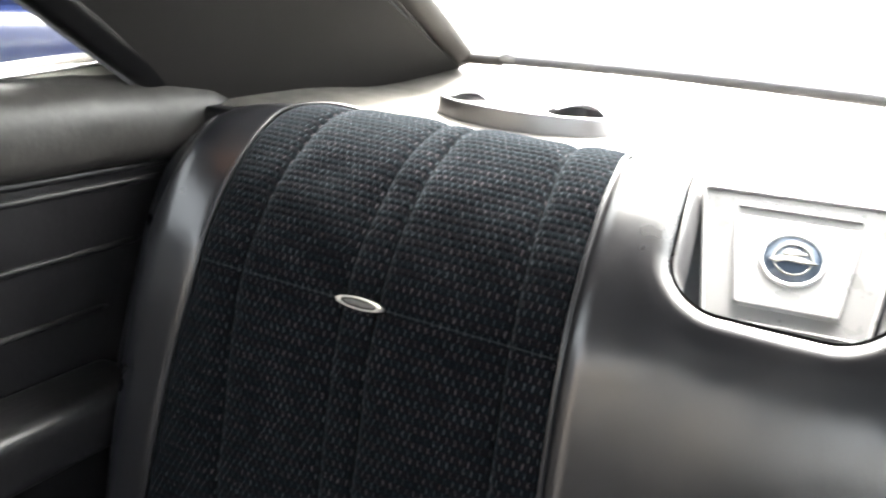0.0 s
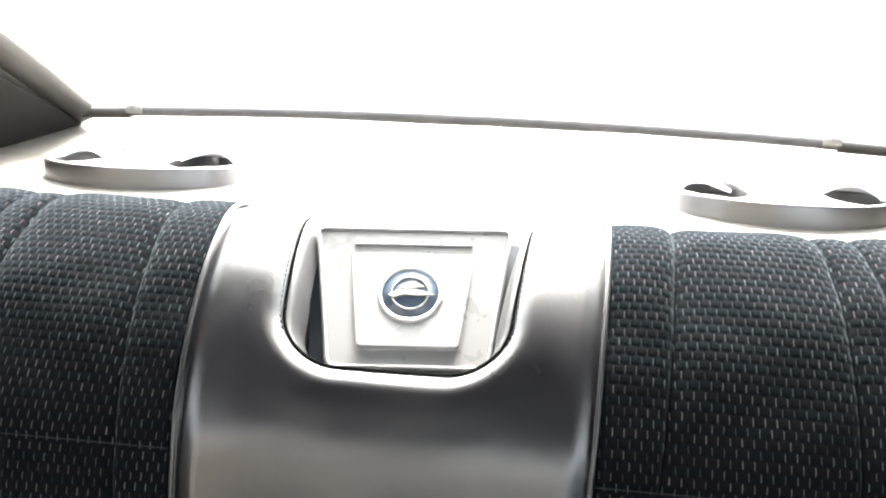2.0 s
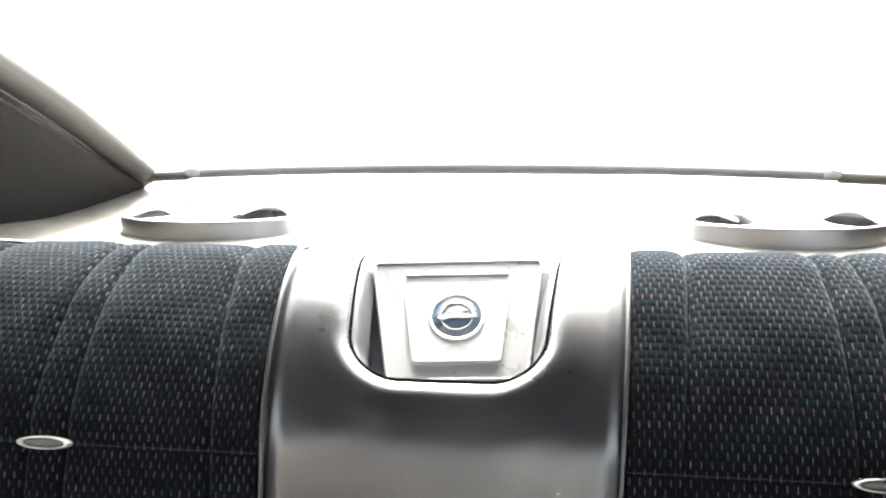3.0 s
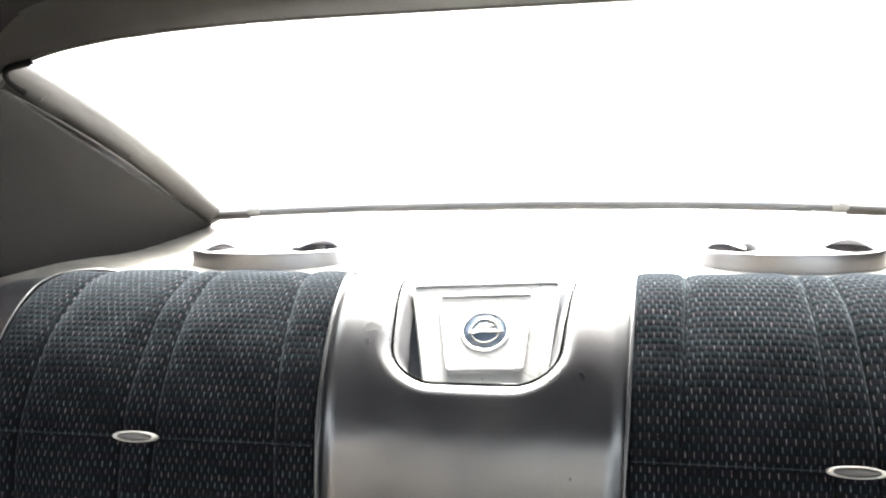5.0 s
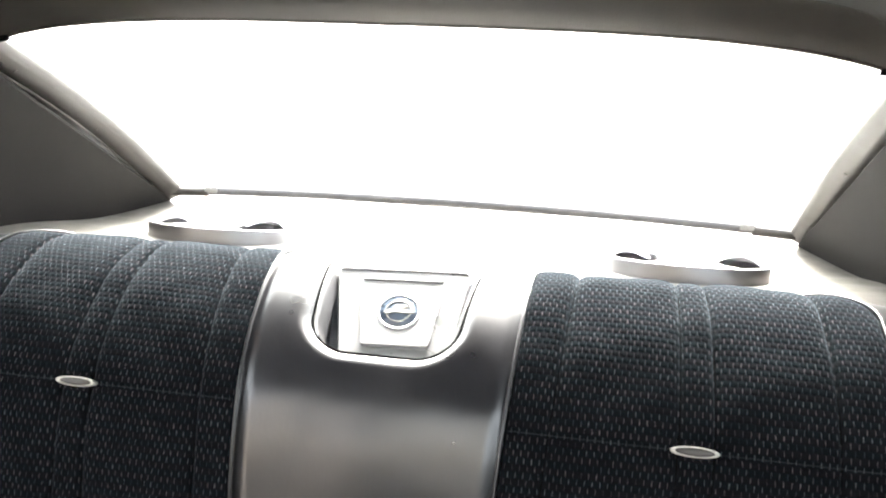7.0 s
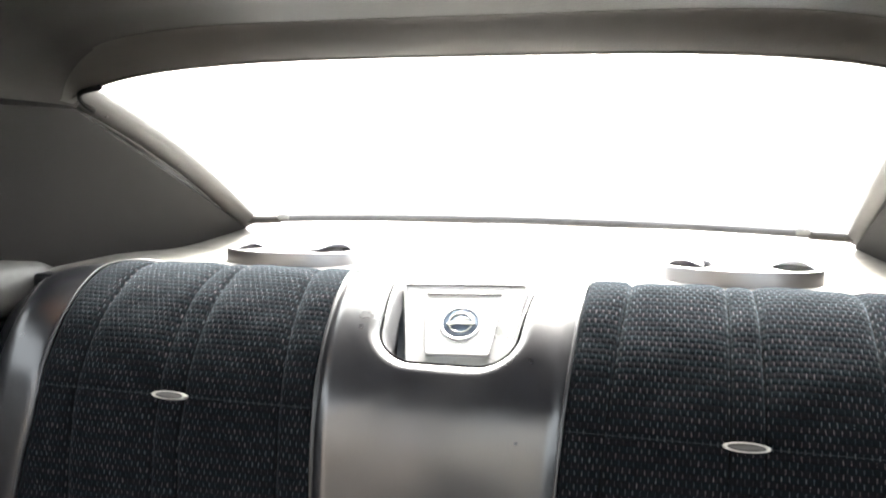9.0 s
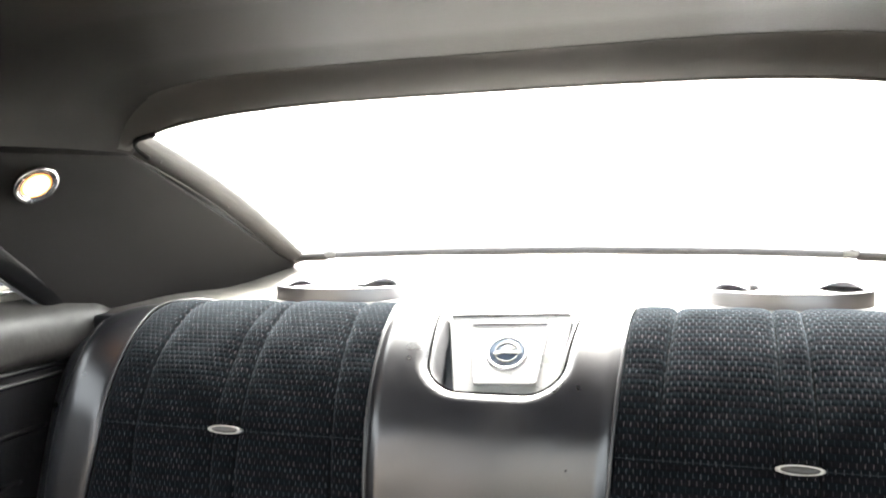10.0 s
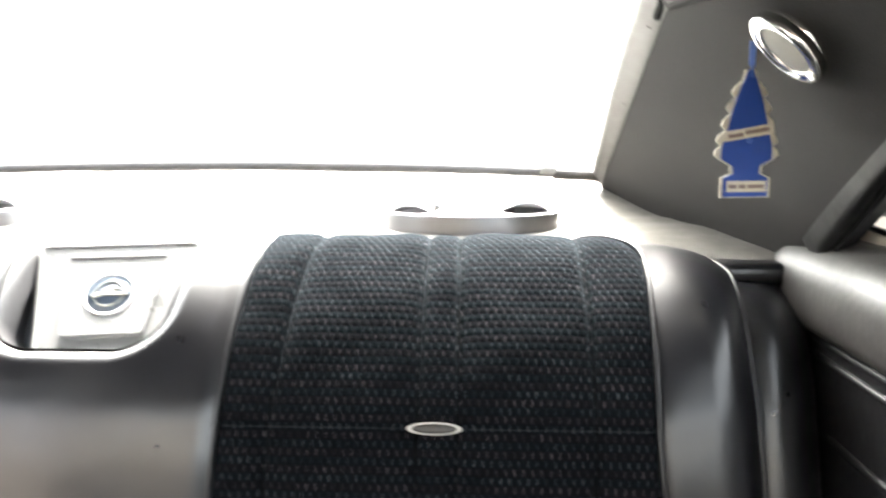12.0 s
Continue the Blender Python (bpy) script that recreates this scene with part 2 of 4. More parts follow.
def tube(name, pts, radius, mat, parent=None, label="", sides=8, flat=1.0, closed=False):
    """A round strand along pts."""
    pts = [Vector(p) for p in pts]
    bm = bmesh.new()
    rings = []
    count = len(pts)
    for k, p in enumerate(pts):
        q0 = pts[(k - 1) % count] if closed or k else p
        q1 = pts[(k + 1) % count] if closed or k < count - 1 else p
        d = (q1 - q0).normalized()
        a = d.orthogonal() if abs(d.z) > 0.95 else d.cross(Vector((0, 0, 1)))
        a.normalize()
        c = d.cross(a).normalized()
        rings.append([bm.verts.new(p + radius * (math.cos(t) * a + flat * math.sin(t) * c)) for t in (2 * math.pi * s / sides for s in range(sides))])
    for k in range(count if closed else count - 1):
        r0, r1 = rings[k], rings[(k + 1) % count]
        for s in range(sides):
            bm.faces.new((r0[s], r0[(s + 1) % sides], r1[(s + 1) % sides], r1[s]))
    if not closed:
        bm.faces.new(rings[0])
        bm.faces.new(rings[-1])
    return part(name, bm, mat, parent, label, True)


def spline(pts, step=0.01):
    """Catmull-Rom through pts."""
    pts = [np.array(p, float) for p in pts]
    pts = [2 * pts[0] - pts[1]] + pts + [2 * pts[-1] - pts[-2]]
    out = []
    for a, b, c, d in zip(pts, pts[1:], pts[2:], pts[3:]):
        k = max(2, int(np.linalg.norm(c - b) / step))
        for t in np.arange(k) / k:
            out.append(0.5 * (2 * b + (c - a) * t + (2 * a - 5 * b + 4 * c - d) * t ** 2 + (3 * b - a - 3 * c + d) * t ** 3))
    out.append(pts[-2])
    return np.array(out)


def box_bm(x0, x1, y0, y1, z0, z1, bevel=0.0, seg=2):
    bm = bmesh.new()
    bmesh.ops.create_cube(bm, size=1)
    for v in bm.verts:
        v.co = (x0 + (v.co.x + 0.5) * (x1 - x0), y0 + (v.co.y + 0.5) * (y1 - y0), z0 + (v.co.z + 0.5) * (z1 - z0))
    if bevel:
        bmesh.ops.bevel(bm, geom=list(bm.edges), offset=bevel, segments=seg, affect="EDGES", profile=0.6)
    return bm


def prism_bm(outline, depth, bevel=0.0, seg=2, frame_m=None):
    """A plate: outline in its own x, y, thickness along -z."""
    bm = bmesh.new()
    top = bm.faces.new([bm.verts.new((x, y, 0)) for x, y in outline])
    made = bmesh.ops.extrude_face_region(bm, geom=[top])
    moved = [v for v in made["geom"] if isinstance(v, bmesh.types.BMVert)]
    bmesh.ops.translate(bm, verts=moved, vec=(0, 0, -depth))
    if bevel:
        edges = [e for e in bm.edges if all(abs(v.co.z) < 1e-6 for v in e.verts)]
        bmesh.ops.bevel(bm, geom=edges, offset=bevel, segments=seg, affect="EDGES", profile=0.6)
    if frame_m is not None:
        bm.transform(frame_m)
    return bm


def lathe_bm(profile, sx=1.0, sy=1.0, count=64, frame_m=None, caps=True):
    """Turns (r, z) pairs about z; sx, sy squash it to an oval."""
    bm = bmesh.new()
    rings = [[bm.verts.new((r * sx * math.cos(2 * math.pi * k / count), r * sy * math.sin(2 * math.pi * k / count), z)) for k in range(count)] for r, z in profile]
    for a, b in zip(rings, rings[1:]):
        for k in range(count):
            bm.faces.new((a[k], a[(k + 1) % count], b[(k + 1) % count], b[k]))
    if caps:
        bm.faces.new(rings[0])
        bm.faces.new(rings[-1])
    if frame_m is not None:
        bm.transform(frame_m)
    return bm


def axes(origin, xdir, ydir):
    """A frame from an origin and two directions in its plane."""
    x = Vector(xdir).normalized()
    z = x.cross(Vector(ydir)).normalized()
    y = z.cross(x)
    m = Matrix((x, y, z)).transposed().to_4x4()
    m.translation = origin
    return m


def smooth01(t):
    t = np.clip(t, 0, 1)
    return t * t * (3 - 2 * t)


# ---- the rear seat ----
# side profile of the backrest, from the parcel shelf over the crest and down: (y, z)
PROFILE = spline([(0.125, 0.775), (0.105, 0.798), (0.072, 0.813), (0.035, 0.817), (-0.005, 0.808), (-0.055, 0.780), (-0.103, 0.735), (-0.138, 0.684), (-0.155, 0.640), (-0.168, 0.585), (-0.180, 0.50), (-0.192, 0.40), (-0.205, 0.22)], 0.002)
ARC = np.concatenate([[0], np.cumsum(np.linalg.norm(np.diff(PROFILE, axis=0), axis=1))])
S_END = ARC[-1]


def on_profile(s):
    """Place (y, z) and outward normal of the backrest's profile at arc length s."""
    s = np.asarray(s, float)
    y, z = np.interp(s, ARC, PROFILE[:, 0]), np.interp(s, ARC, PROFILE[:, 1])
    e = 0.006
    ty = np.interp(s + e, ARC, PROFILE[:, 0]) - np.interp(s - e, ARC, PROFILE[:, 0])
    tz = np.interp(s + e, ARC, PROFILE[:, 1]) - np.interp(s - e, ARC, PROFILE[:, 1])
    k = np.hypot(ty, tz)
    return y, z, tz / k, -ty / k


def arc_at(y):
    return float(np.interp(-y, -PROFILE[:, 0], ARC))


S_CREST, S_SEAM = arc_at(0.035), arc_at(-0.150)


def seat_point(x, s, h=0.0):
    y, z, ny, nz = on_profile(s)
    return np.stack(np.broadcast_arrays(x, y + h * ny, z + h * nz), -1)


def strip_half(s):
    """Half width of the plain middle strip."""
    return np.interp(s, [S_CREST, S_SEAM, S_END], [0.177, 0.162, 0.140])


CLOTH_EDGE = spline([(0, 0.50), (S_CREST - 0.03, 0.545), (S_CREST + 0.005, 0.572), (S_CREST + 0.04, 0.592), (S_CREST + 0.085, 0.594), (S_SEAM - 0.02, 0.589), (S_SEAM + 0.05, 0.592), (S_SEAM + 0.14, 0.606), (S_END, 0.645)], 0.004)


def cloth_out(s):
    """Outer edge of the cloth, rounded in at the crest."""
    return np.interp(s, CLOTH_EDGE[:, 0], CLOTH_EDGE[:, 1])


rear_seat = thing("rear_seat", "black vinyl and woven cloth rear bench backrest", "car seat")

# cloth panels
SEAMS = ([0.236, 0.213, 0.190], [0.361, 0.358, 0.345], [0.396, 0.397, 0.385], [0.527, 0.530, 0.518])
PITCH_X, PITCH_S = 0.0086, 0.0081


def cloth_panel(side):
    ns, nx = 640, 410
    s = np.linspace(0.0, S_END, ns)[:, None]
    u = np.linspace(0, 1, nx)[None, :]
    inner, outer = strip_half(s) + 0.002, cloth_out(s) - 0.002
    x = inner + (outer - inner) * u
    seams = [np.interp(s, [S_CREST, S_SEAM, S_END], v) for v in SEAMS]
    edges = [inner] + seams + [outer]
    h = np.zeros(np.broadcast(s, u).shape)
    for a, b in zip(edges, edges[1:]):
        t = np.clip((x - a) / (b - a), 0, 1)
        wide = b - a
        h = np.where((x >= a) & (x <= b), np.clip(1 - np.abs(2 * t - 1) ** 4.0, 0, 1) ** 0.5 * np.minimum(0.0062, 0.13 * wide), h)
    groove = 0.0
    for q in seams:
        groove = groove + (1 - 0.5 * smooth01((S_CREST + 0.02 - s) / 0.03)) * 0.0018 * np.exp(-((x - q - 0.0004 * np.sin(s * 300)) / 0.0028) ** 2) + 0.0012 * np.exp(-((x - q) / 0.010) ** 2) + 0.00025 * np.sin(s * 388 + 9 * q) * np.exp(-((x - q) / 0.009) ** 2)
    cross = 0.0022 * np.exp(-((s - S_SEAM) / 0.003) ** 2) * smooth01((np.abs(x - 0.377) - 0.004) / 0.02)
    dip = 0.003 * np.exp(-((s - S_SEAM) / 0.014) ** 2 - ((x - 0.377) / 0.036) ** 2)
    xm, sm = x / PITCH_X, s / PITCH_S
    row = np.floor(sm + 0 * xm)
    shift = 0.5 * (row % 2)
    fu, fv = (xm + shift) % 1.0 - 0.5, sm % 1.0 - 0.5
    nub = np.clip(1 - (np.abs(fu) / 0.48) ** 3 - (np.abs(fv) / 0.47) ** 3, 0, 1) ** 0.6
    fine = 0.0005 * np.sin(x * 63 + 2 * np.sin(s * 41)) + 0.0006 * np.sin(s * 57 + x * 23)
    p = seat_point(side * x, s, h - cross - dip + 0.0006 * nub - groove + fine - 0.0045)
    uv = np.stack(np.broadcast_arrays(xm + shift, sm + 0 * xm), -1)
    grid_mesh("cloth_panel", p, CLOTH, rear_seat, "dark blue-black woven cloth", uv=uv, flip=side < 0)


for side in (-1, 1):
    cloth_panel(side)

# middle strip with the pocket
POCKET_S = arc_at(-0.115)


def pocket_distance(x, s):
    """Signed distance to the pocket's edge, in the strip's own plane; inside is negative."""
    half = np.interp(s, [0, S_CREST, POCKET_S], [0.116, 0.110, 0.094])
    r = 0.052
    qx = np.abs(x) - (half - r)
    qs = (s - POCKET_S) + r
    return np.hypot(np.maximum(qx, 0), np.maximum(qs, 0)) + np.minimum(np.maximum(qx, qs), 0) - r


def strip_height(x, s):
    half = strip_half(s)
    edge = 0.005 * (1 - smooth01((half - np.abs(x)) / 0.022)) ** 1.5
    d = pocket_distance(x, s)
    rim = 0.0007 * np.exp(-((d - 0.024) / 0.014) ** 2)
    sink = 0.0075 * (1 - np.clip(d / 0.015, 0, 1)) ** 2 + 0.072 * smooth01(-d / 0.015)
    soft = 0.0010 * np.sin(x * 23 + 1.3) * np.sin(s * 19) + 0.0006 * np.sin(x * 41 + s * 17 + 0.6) + 0.00018 * np.sin(x * 57 + 2.1 * np.sin(s * 36 + 4 * x)) * np.sin(s * 49 + 1 + 11 * x) * smooth01((s - POCKET_S) / 0.05)
    return 0.001 - edge + rim - sink + soft


ns, nx = 330, 190
s = np.linspace(0, S_END, ns)[:, None]
x = strip_half(s) * np.linspace(-1, 1, nx)[None, :]
grid_mesh("middle_strip", seat_point(x, s, strip_height(x, s)), VINYL, rear_seat, "black grained vinyl strip with a rounded pocket")

# welt round the pocket
turns = []
for k in range(90):
    a = k / 89
    if a < 0.3:
        turns.append((-0.1, S_CREST - 0.02 + (POCKET_S - 0.05 - S_CREST + 0.02) * a / 0.3))
    elif a > 0.7:
        turns.append((0.1, POCKET_S - 0.05 - (POCKET_S - 0.05 - S_CREST + 0.02) * (a - 0.7) / 0.3))
    else:
        t = (a - 0.3) / 0.4 * math.pi
        turns.append((-0.1 * math.cos(t), POCKET_S - 0.05 + 0.05 * math.sin(t)))
welt = []
for tx, ts in turns:
    lo, hi = 0.3, 1.6
    for _ in range(30):
        mid = (lo + hi) / 2
        cx, cs = tx * mid, (ts - S_CREST) * (mid if ts > POCKET_S - 0.05 else 1) + S_CREST
        if pocket_distance(cx, cs) < -0.0035:
            lo = mid
        else:
            hi = mid
    welt.append(seat_point(cx, cs, -0.010).tolist())
tube("pocket_welt", welt, 0.0015, MATT, rear_seat, "thin dark welt round the pocket", 6)

# row of stitches just outside the welt
bm = bmesh.new()
for k in (*range(2, 32), *range(57, len(welt) - 3)):
    a0, a1 = Vector(welt[k]), Vector(welt[k + 1])
    p0, p1 = a0.lerp(a1, 0.15), a0.lerp(a1, 0.75)
    out = Vector((math.copysign(0.0034, p0.x), -0.002, 0.0035))
    d = (p1 - p0).normalized()
    w = d.cross(Vector((0, -0.7, 0.7))).normalized() * 0.0005
    up = Vector((0, -0.0005, 0.0007))
    quad = [bm.verts.new(q) for q in (p0 + out - w, p1 + out - w, p1 + out + w, p0 + out + w)]
    top = [bm.verts.new(q + up) for q in (p0.lerp(p1, 0.2) + out - w, p0.lerp(p1, 0.8) + out - w, p0.lerp(p1, 0.8) + out + w, p0.lerp(p1, 0.2) + out + w)]
    bm.faces.new(top)
    for i in range(4):
        bm.faces.new((quad[i], quad[(i + 1) % 4], top[(i + 1) % 4], top[i]))
tagged(part("pocket_stitching", bm, SEAM, rear_seat, "row of small dark stitches"), kind="stuff")

# padded lining along both flanks of the pocket


def pocket_ring(tx, ts, depth):
    """The point depth inside the pocket's edge, straight in from its edge point nearest to (tx, ts)."""
    p, e = np.array([tx, ts]), 1e-4
    for aim in (0.0, 0.0, 0.0, -depth):
        d = float(pocket_distance(p[0], p[1]))
        g = np.array([float(pocket_distance(p[0] + e, p[1])) - d, float(pocket_distance(p[0], p[1] + e)) - d])
        p = p - (d - aim) * g / max(np.linalg.norm(g), 1e-9)
    return p


for flank in (turns[:41], turns[:48:-1]):
    rows = []
    for i, (tx, ts) in enumerate(flank):
        row, wide = [], 0.0135 * (1 - 0.97 * smooth01((i - 26) / 14))
        for k in np.linspace(0, 1, 9):
            cx, cs = pocket_ring(tx, ts, 0.003 + wide * k)
            row.append(seat_point(cx, cs, -0.0100 + 0.002 * math.sin(k * math.pi) - 0.030 * k ** 2.2))
        rows.append(row)
    grid_mesh("pocket_lining", np.array(rows), LINING, rear_seat, "grey-black padded pocket lining")

# bolsters
for side in (-1, 1):
    ns = 220
    s = np.linspace(0, S_END, ns)[:, None]
    u = np.linspace(0, 1, 40)[None, :]
    a = cloth_out(s) + 0.001
    pipe = np.interp(s, [0, S_CREST, S_CREST + 0.06, S_SEAM, S_END], [0.662, 0.672, 0.688, 0.691, 0.715])
    x = a + (pipe - a) * u
    lower = np.interp(s, [0, S_CREST, S_CREST + 0.07, S_CREST + 0.12, S_END], [0.016, 0.013, 0.004, 0.0, 0.0])
    h_top = -0.010 * u ** 8 - lower * u - 0.001
    face = spline([(0, -0.004), (0.07, 0.0006), (0.25, 0.0065), (0.42, 0.0105), (0.57, 0.0115), (0.73, 0.0060), (0.87, -0.0085), (1.0, -0.030)], 0.01)
    h_face = np.interp(u, face[:, 0], face[:, 1]) + 0 * s
    k = smooth01((s - S_CREST - 0.045) / 0.16)
    early = smooth01((s - S_CREST + 0.03) / 0.15)
    h = h_top * (1 - k) + h_face * k + ((early - k) * 0.006 - 0.008 * smooth01((s - S_CREST - 0.08) / 0.2)) * np.sin(u * math.pi) ** 1.4
    front = seat_point(side * x, s, h)
    w = np.linspace(0, 1, 26)[None, 1:]
    ang = w * math.pi / 2
    edge_h = (-0.011 - lower) * (1 - k) + face[-1, 1] * k
    sx = pipe + 0.010 * np.sin(ang)
    sh = edge_h - 0.10 * (1 - np.cos(ang)) - 0.02 * w
    flank = seat_point(side * sx, s, sh)
    grid_mesh("bolster", np.concatenate([front, flank], 1), VINYL, rear_seat, "black vinyl side bolster", flip=side < 0)
    ss = np.linspace(S_CREST - 0.02, S_END, 90)
    px = np.interp(ss, s[:, 0], pipe[:, 0])
    eh = np.interp(ss, s[:, 0], edge_h[:, 0])
    tube("piping", seat_point(side * (px + 0.001), ss, eh + 0.0005), 0.0026, PIPING, rear_seat, "raised vinyl piping", 8)
    ss = np.linspace(0.03, S_END, 100)
    tube("piping", seat_point(side * cloth_out(ss), ss, 0.001), 0.0021, PIPING, rear_seat, "raised vinyl piping", 8)
    tube("piping", seat_point(side * strip_half(ss), ss, 0.0005), 0.0021, PIPING, rear_seat, "raised vinyl piping", 8)
    # matt black strand down each cloth seam, added as the shade in its groove
    for v in SEAMS:
        ss = np.linspace(0.05, S_END, 90)
        tube("seam_strand", seat_point(side * np.interp(ss, [S_CREST, S_SEAM, S_END], v), ss, -0.0070), 0.0012, MATT, rear_seat, "", 5)
    # stitched line across the cloth
    tube("cross_seam", seat_point(side * np.linspace(0.165, 0.350, 40), np.full(40, S_SEAM), 0.0010), 0.0004, SEAM, rear_seat, "", 5)
    tube("cross_seam", seat_point(side * np.linspace(0.404, 0.584, 40), np.full(40, S_SEAM), 0.0010), 0.0004, SEAM, rear_seat, "", 5)
    # oval trim button
    y, z, ny, nz = on_profile(S_SEAM)
    fm = axes((side * 0.375, float(y + 0.003 * ny), float(z + 0.003 * nz)), (1, 0, 0), (0, -float(nz), float(ny)) if ny > 0 else (0, float(nz), -float(ny)))
    bezel = part("button", lathe_bm([(0.0264, -0.006), (0.0264, 0.002), (0.0252, 0.0035), (0.0228, 0.0035), (0.0214, 0.0015), (0.0214, -0.001)], 1.0, 0.225, 56, fm), PALE, rear_seat, "bright oval trim button", True)
    part("button_face", lathe_bm([(0.0005, 0.0022), (0.012, 0.0018), (0.0215, 0.0005), (0.0215, -0.004)], 1.0, 0.205, 48, fm), FACE, bezel, "grey face", True)

# back shell that stands on the floor
bm = bmesh.new()
shell = [(0.122, 0.770), (0.112, 0.770), (0.05, 0.69), (-0.04, 0.61), (-0.10, 0.50), (-0.14, 0.35), (-0.17, 0.2), (-0.18, 0.0), (0.10, 0.0)]
rows = [[bm.verts.new((x, y, z)) for y, z in shell] for x in (-0.66, 0.66)]
for k in range(len(shell)):
    j = (k + 1) % len(shell)
    bm.faces.new((rows[0][k], rows[0][j], rows[1][j], rows[1][k]))
bm.faces.new(rows[0])
bm.faces.new(rows[1])
part("back_shell", bm, WALL, rear_seat)

# ---- plate with the emblem, set into the pocket ----
TILT_DIR = Vector((0, 0.073, 0.076)).normalized()
PLATE = axes((0.0065, -0.0510, 0.716), (1, 0.085, 0.025), TILT_DIR)


def rounded(pts, radius, seg=5):
    """Polygon with its corners rounded."""
    out = []
    for k, p in enumerate(pts):
        a, b, c = Vector(pts[k - 1]), Vector(p), Vector(pts[(k + 1) % len(pts)])
        d0, d1 = (a - b).normalized(), (c - b).normalized()
        p0, p1 = b + d0 * radius, b + d1 * radius
        for t in range(seg + 1):
            t /= seg
            out.append(tuple(p0 * (1 - t) ** 2 + b * 2 * t * (1 - t) + p1 * t ** 2))
    return out


insert = thing("ashtray", "silver grey ashtray with round emblem in the seat pocket", "ashtray")
base = prism_bm(rounded([(-0.070, -0.014), (0.070, -0.014), (0.092, 0.128), (-0.092, 0.128)], 0.008), 0.022, 0.002, 2, PLATE @ Matrix.Translation((0, 0, -0.0065)))
part("base_plate", base, INSERT, insert, "", False)
# sheet added behind the plate; its colour stands for shade in the gap
gap_sheet = prism_bm(rounded([(-0.088, -0.022), (0.088, -0.022), (0.112, 0.125), (-0.112, 0.125)], 0.02), 0.006, 0, 2, PLATE @ Matrix.Translation((0, 0, -0.024)))
part("gap_sheet", gap_sheet, SLATE, insert, "slate grey sheet added as the shade of the gap")
# raised border round the base plate
border = rounded([(-0.0695, -0.0135), (0.0695, -0.0135), (0.0915, 0.1275), (-0.0915, 0.1275)], 0.008)
tube("border", [PLATE @ Vector((x, y, -0.0058)) for x, y in border], 0.0022, INSERT, insert, "", 6, 1.0, True)
# wedge-shaped lid, proud at its lower edge
bm = prism_bm(rounded([(-0.0450, 0.0035), (0.0440, 0.0035), (0.0580, 0.1010), (-0.0590, 0.1010)], 0.005), 0.007, 0.0015, 2)
for v in bm.verts:
    v.co.z -= 0.0058 * max(v.co.y, 0) / 0.10 * (1 if v.co.z > -0.004 else 0)
bm.transform(PLATE)
lid = part("lid", bm, INSERT, insert, "silver grey lid, proud at its lower edge")
slot = box_bm(-0.0550, 0.0550, 0.1090, 0.1145, -0.009, -0.0040, 0.0012)
slot.transform(PLATE)
part("pull_bar", slot, PEWTER, insert, "dark finger bar above the lid")
EMB = PLATE @ Matrix.Translation((-0.0005, 0.0570, -0.0032)) @ pose(0, 0, 0, -3.3, 0, 0)
dish = part("emblem", lathe_bm([(0.0295, -0.003), (0.0295, 0.0015), (0.0285, 0.0025), (0.0265, 0.0025), (0.0255, 0.0012), (0.0255, -0.003)], 1, 1, 64, EMB), SILVER, insert, "round silver-rimmed emblem", True)
part("enamel_disc", lathe_bm([(0.0005, 0.0018), (0.0255, 0.0014), (0.0255, -0.003)], 1, 1, 56, EMB), NAVY, dish, "dark navy disc", True)
part("inner_ring", lathe_bm([(0.0172, 0.001), (0.0172, 0.0026), (0.0166, 0.0030), (0.0160, 0.0026), (0.0160, 0.001)], 1, 1, 56, EMB, False), EMBLEM_PAINT, dish, "pale ring", True)
swoosh = rounded([(-0.0205, -0.0028), (-0.012, 0.0020), (0.004, 0.0034), (0.010, 0.0016), (0.0225, -0.0022), (0.008, -0.0030), (-0.006, -0.0020), (-0.014, -0.0052)], 0.0012, 3)
part("emblem_bar", prism_bm(swoosh, 0.002, 0, 2, EMB @ Matrix.Translation((0, 0, 0.0036))), EMBLEM_PAINT, dish, "bright raised bar")
bar2 = rounded([(-0.009, 0.0052), (0.011, 0.0078), (0.0125, 0.0062), (-0.004, 0.0036)], 0.0007, 3)
part("emblem_bar", prism_bm(bar2, 0.002, 0, 2, EMB @ Matrix.Translation((0, 0, 0.0036))), EMBLEM_PAINT, dish, "bright raised bar")

# ---- parcel shelf ----


def shelf_z(x, y):
    z = np.interp(y, [0.05, 0.13, 0.24, 0.40, 0.50, 0.58, 0.68], [0.772, 0.786, 0.797, 0.803, 0.824, 0.844, 0.858])
    side = smooth01((np.abs(x) - 0.58) / 0.20)
    crease = 0.0009 * np.sin(y * 44 + 13 * np.abs(x) + 1.5 * np.sin(y * 17 + x)) * smooth01((np.abs(x) - 0.56) / 0.10) * smooth01((0.52 - y) / 0.1)
    return z + 0.006 * side * smooth01((0.5 - y) / 0.2) + crease


y = np.linspace(0.085, 0.68, 70)[:, None]
half = np.interp(y, [0.085, 0.145, 0.56, 0.68], [0.815, 0.800, 0.650, 0.640])
x = half * np.linspace(-1, 1, 80)[None, :]
shelf = grid_mesh("parcel_shelf", np.stack([x, y + 0 * x, shelf_z(x, y + 0 * x)], -1), SHELF, None, thick=0.015, flip=True)
tagged(shelf, "grained vinyl parcel shelf below the rear window", "parcel shelf", kind="structure")

# ---- speaker grilles on the shelf ----


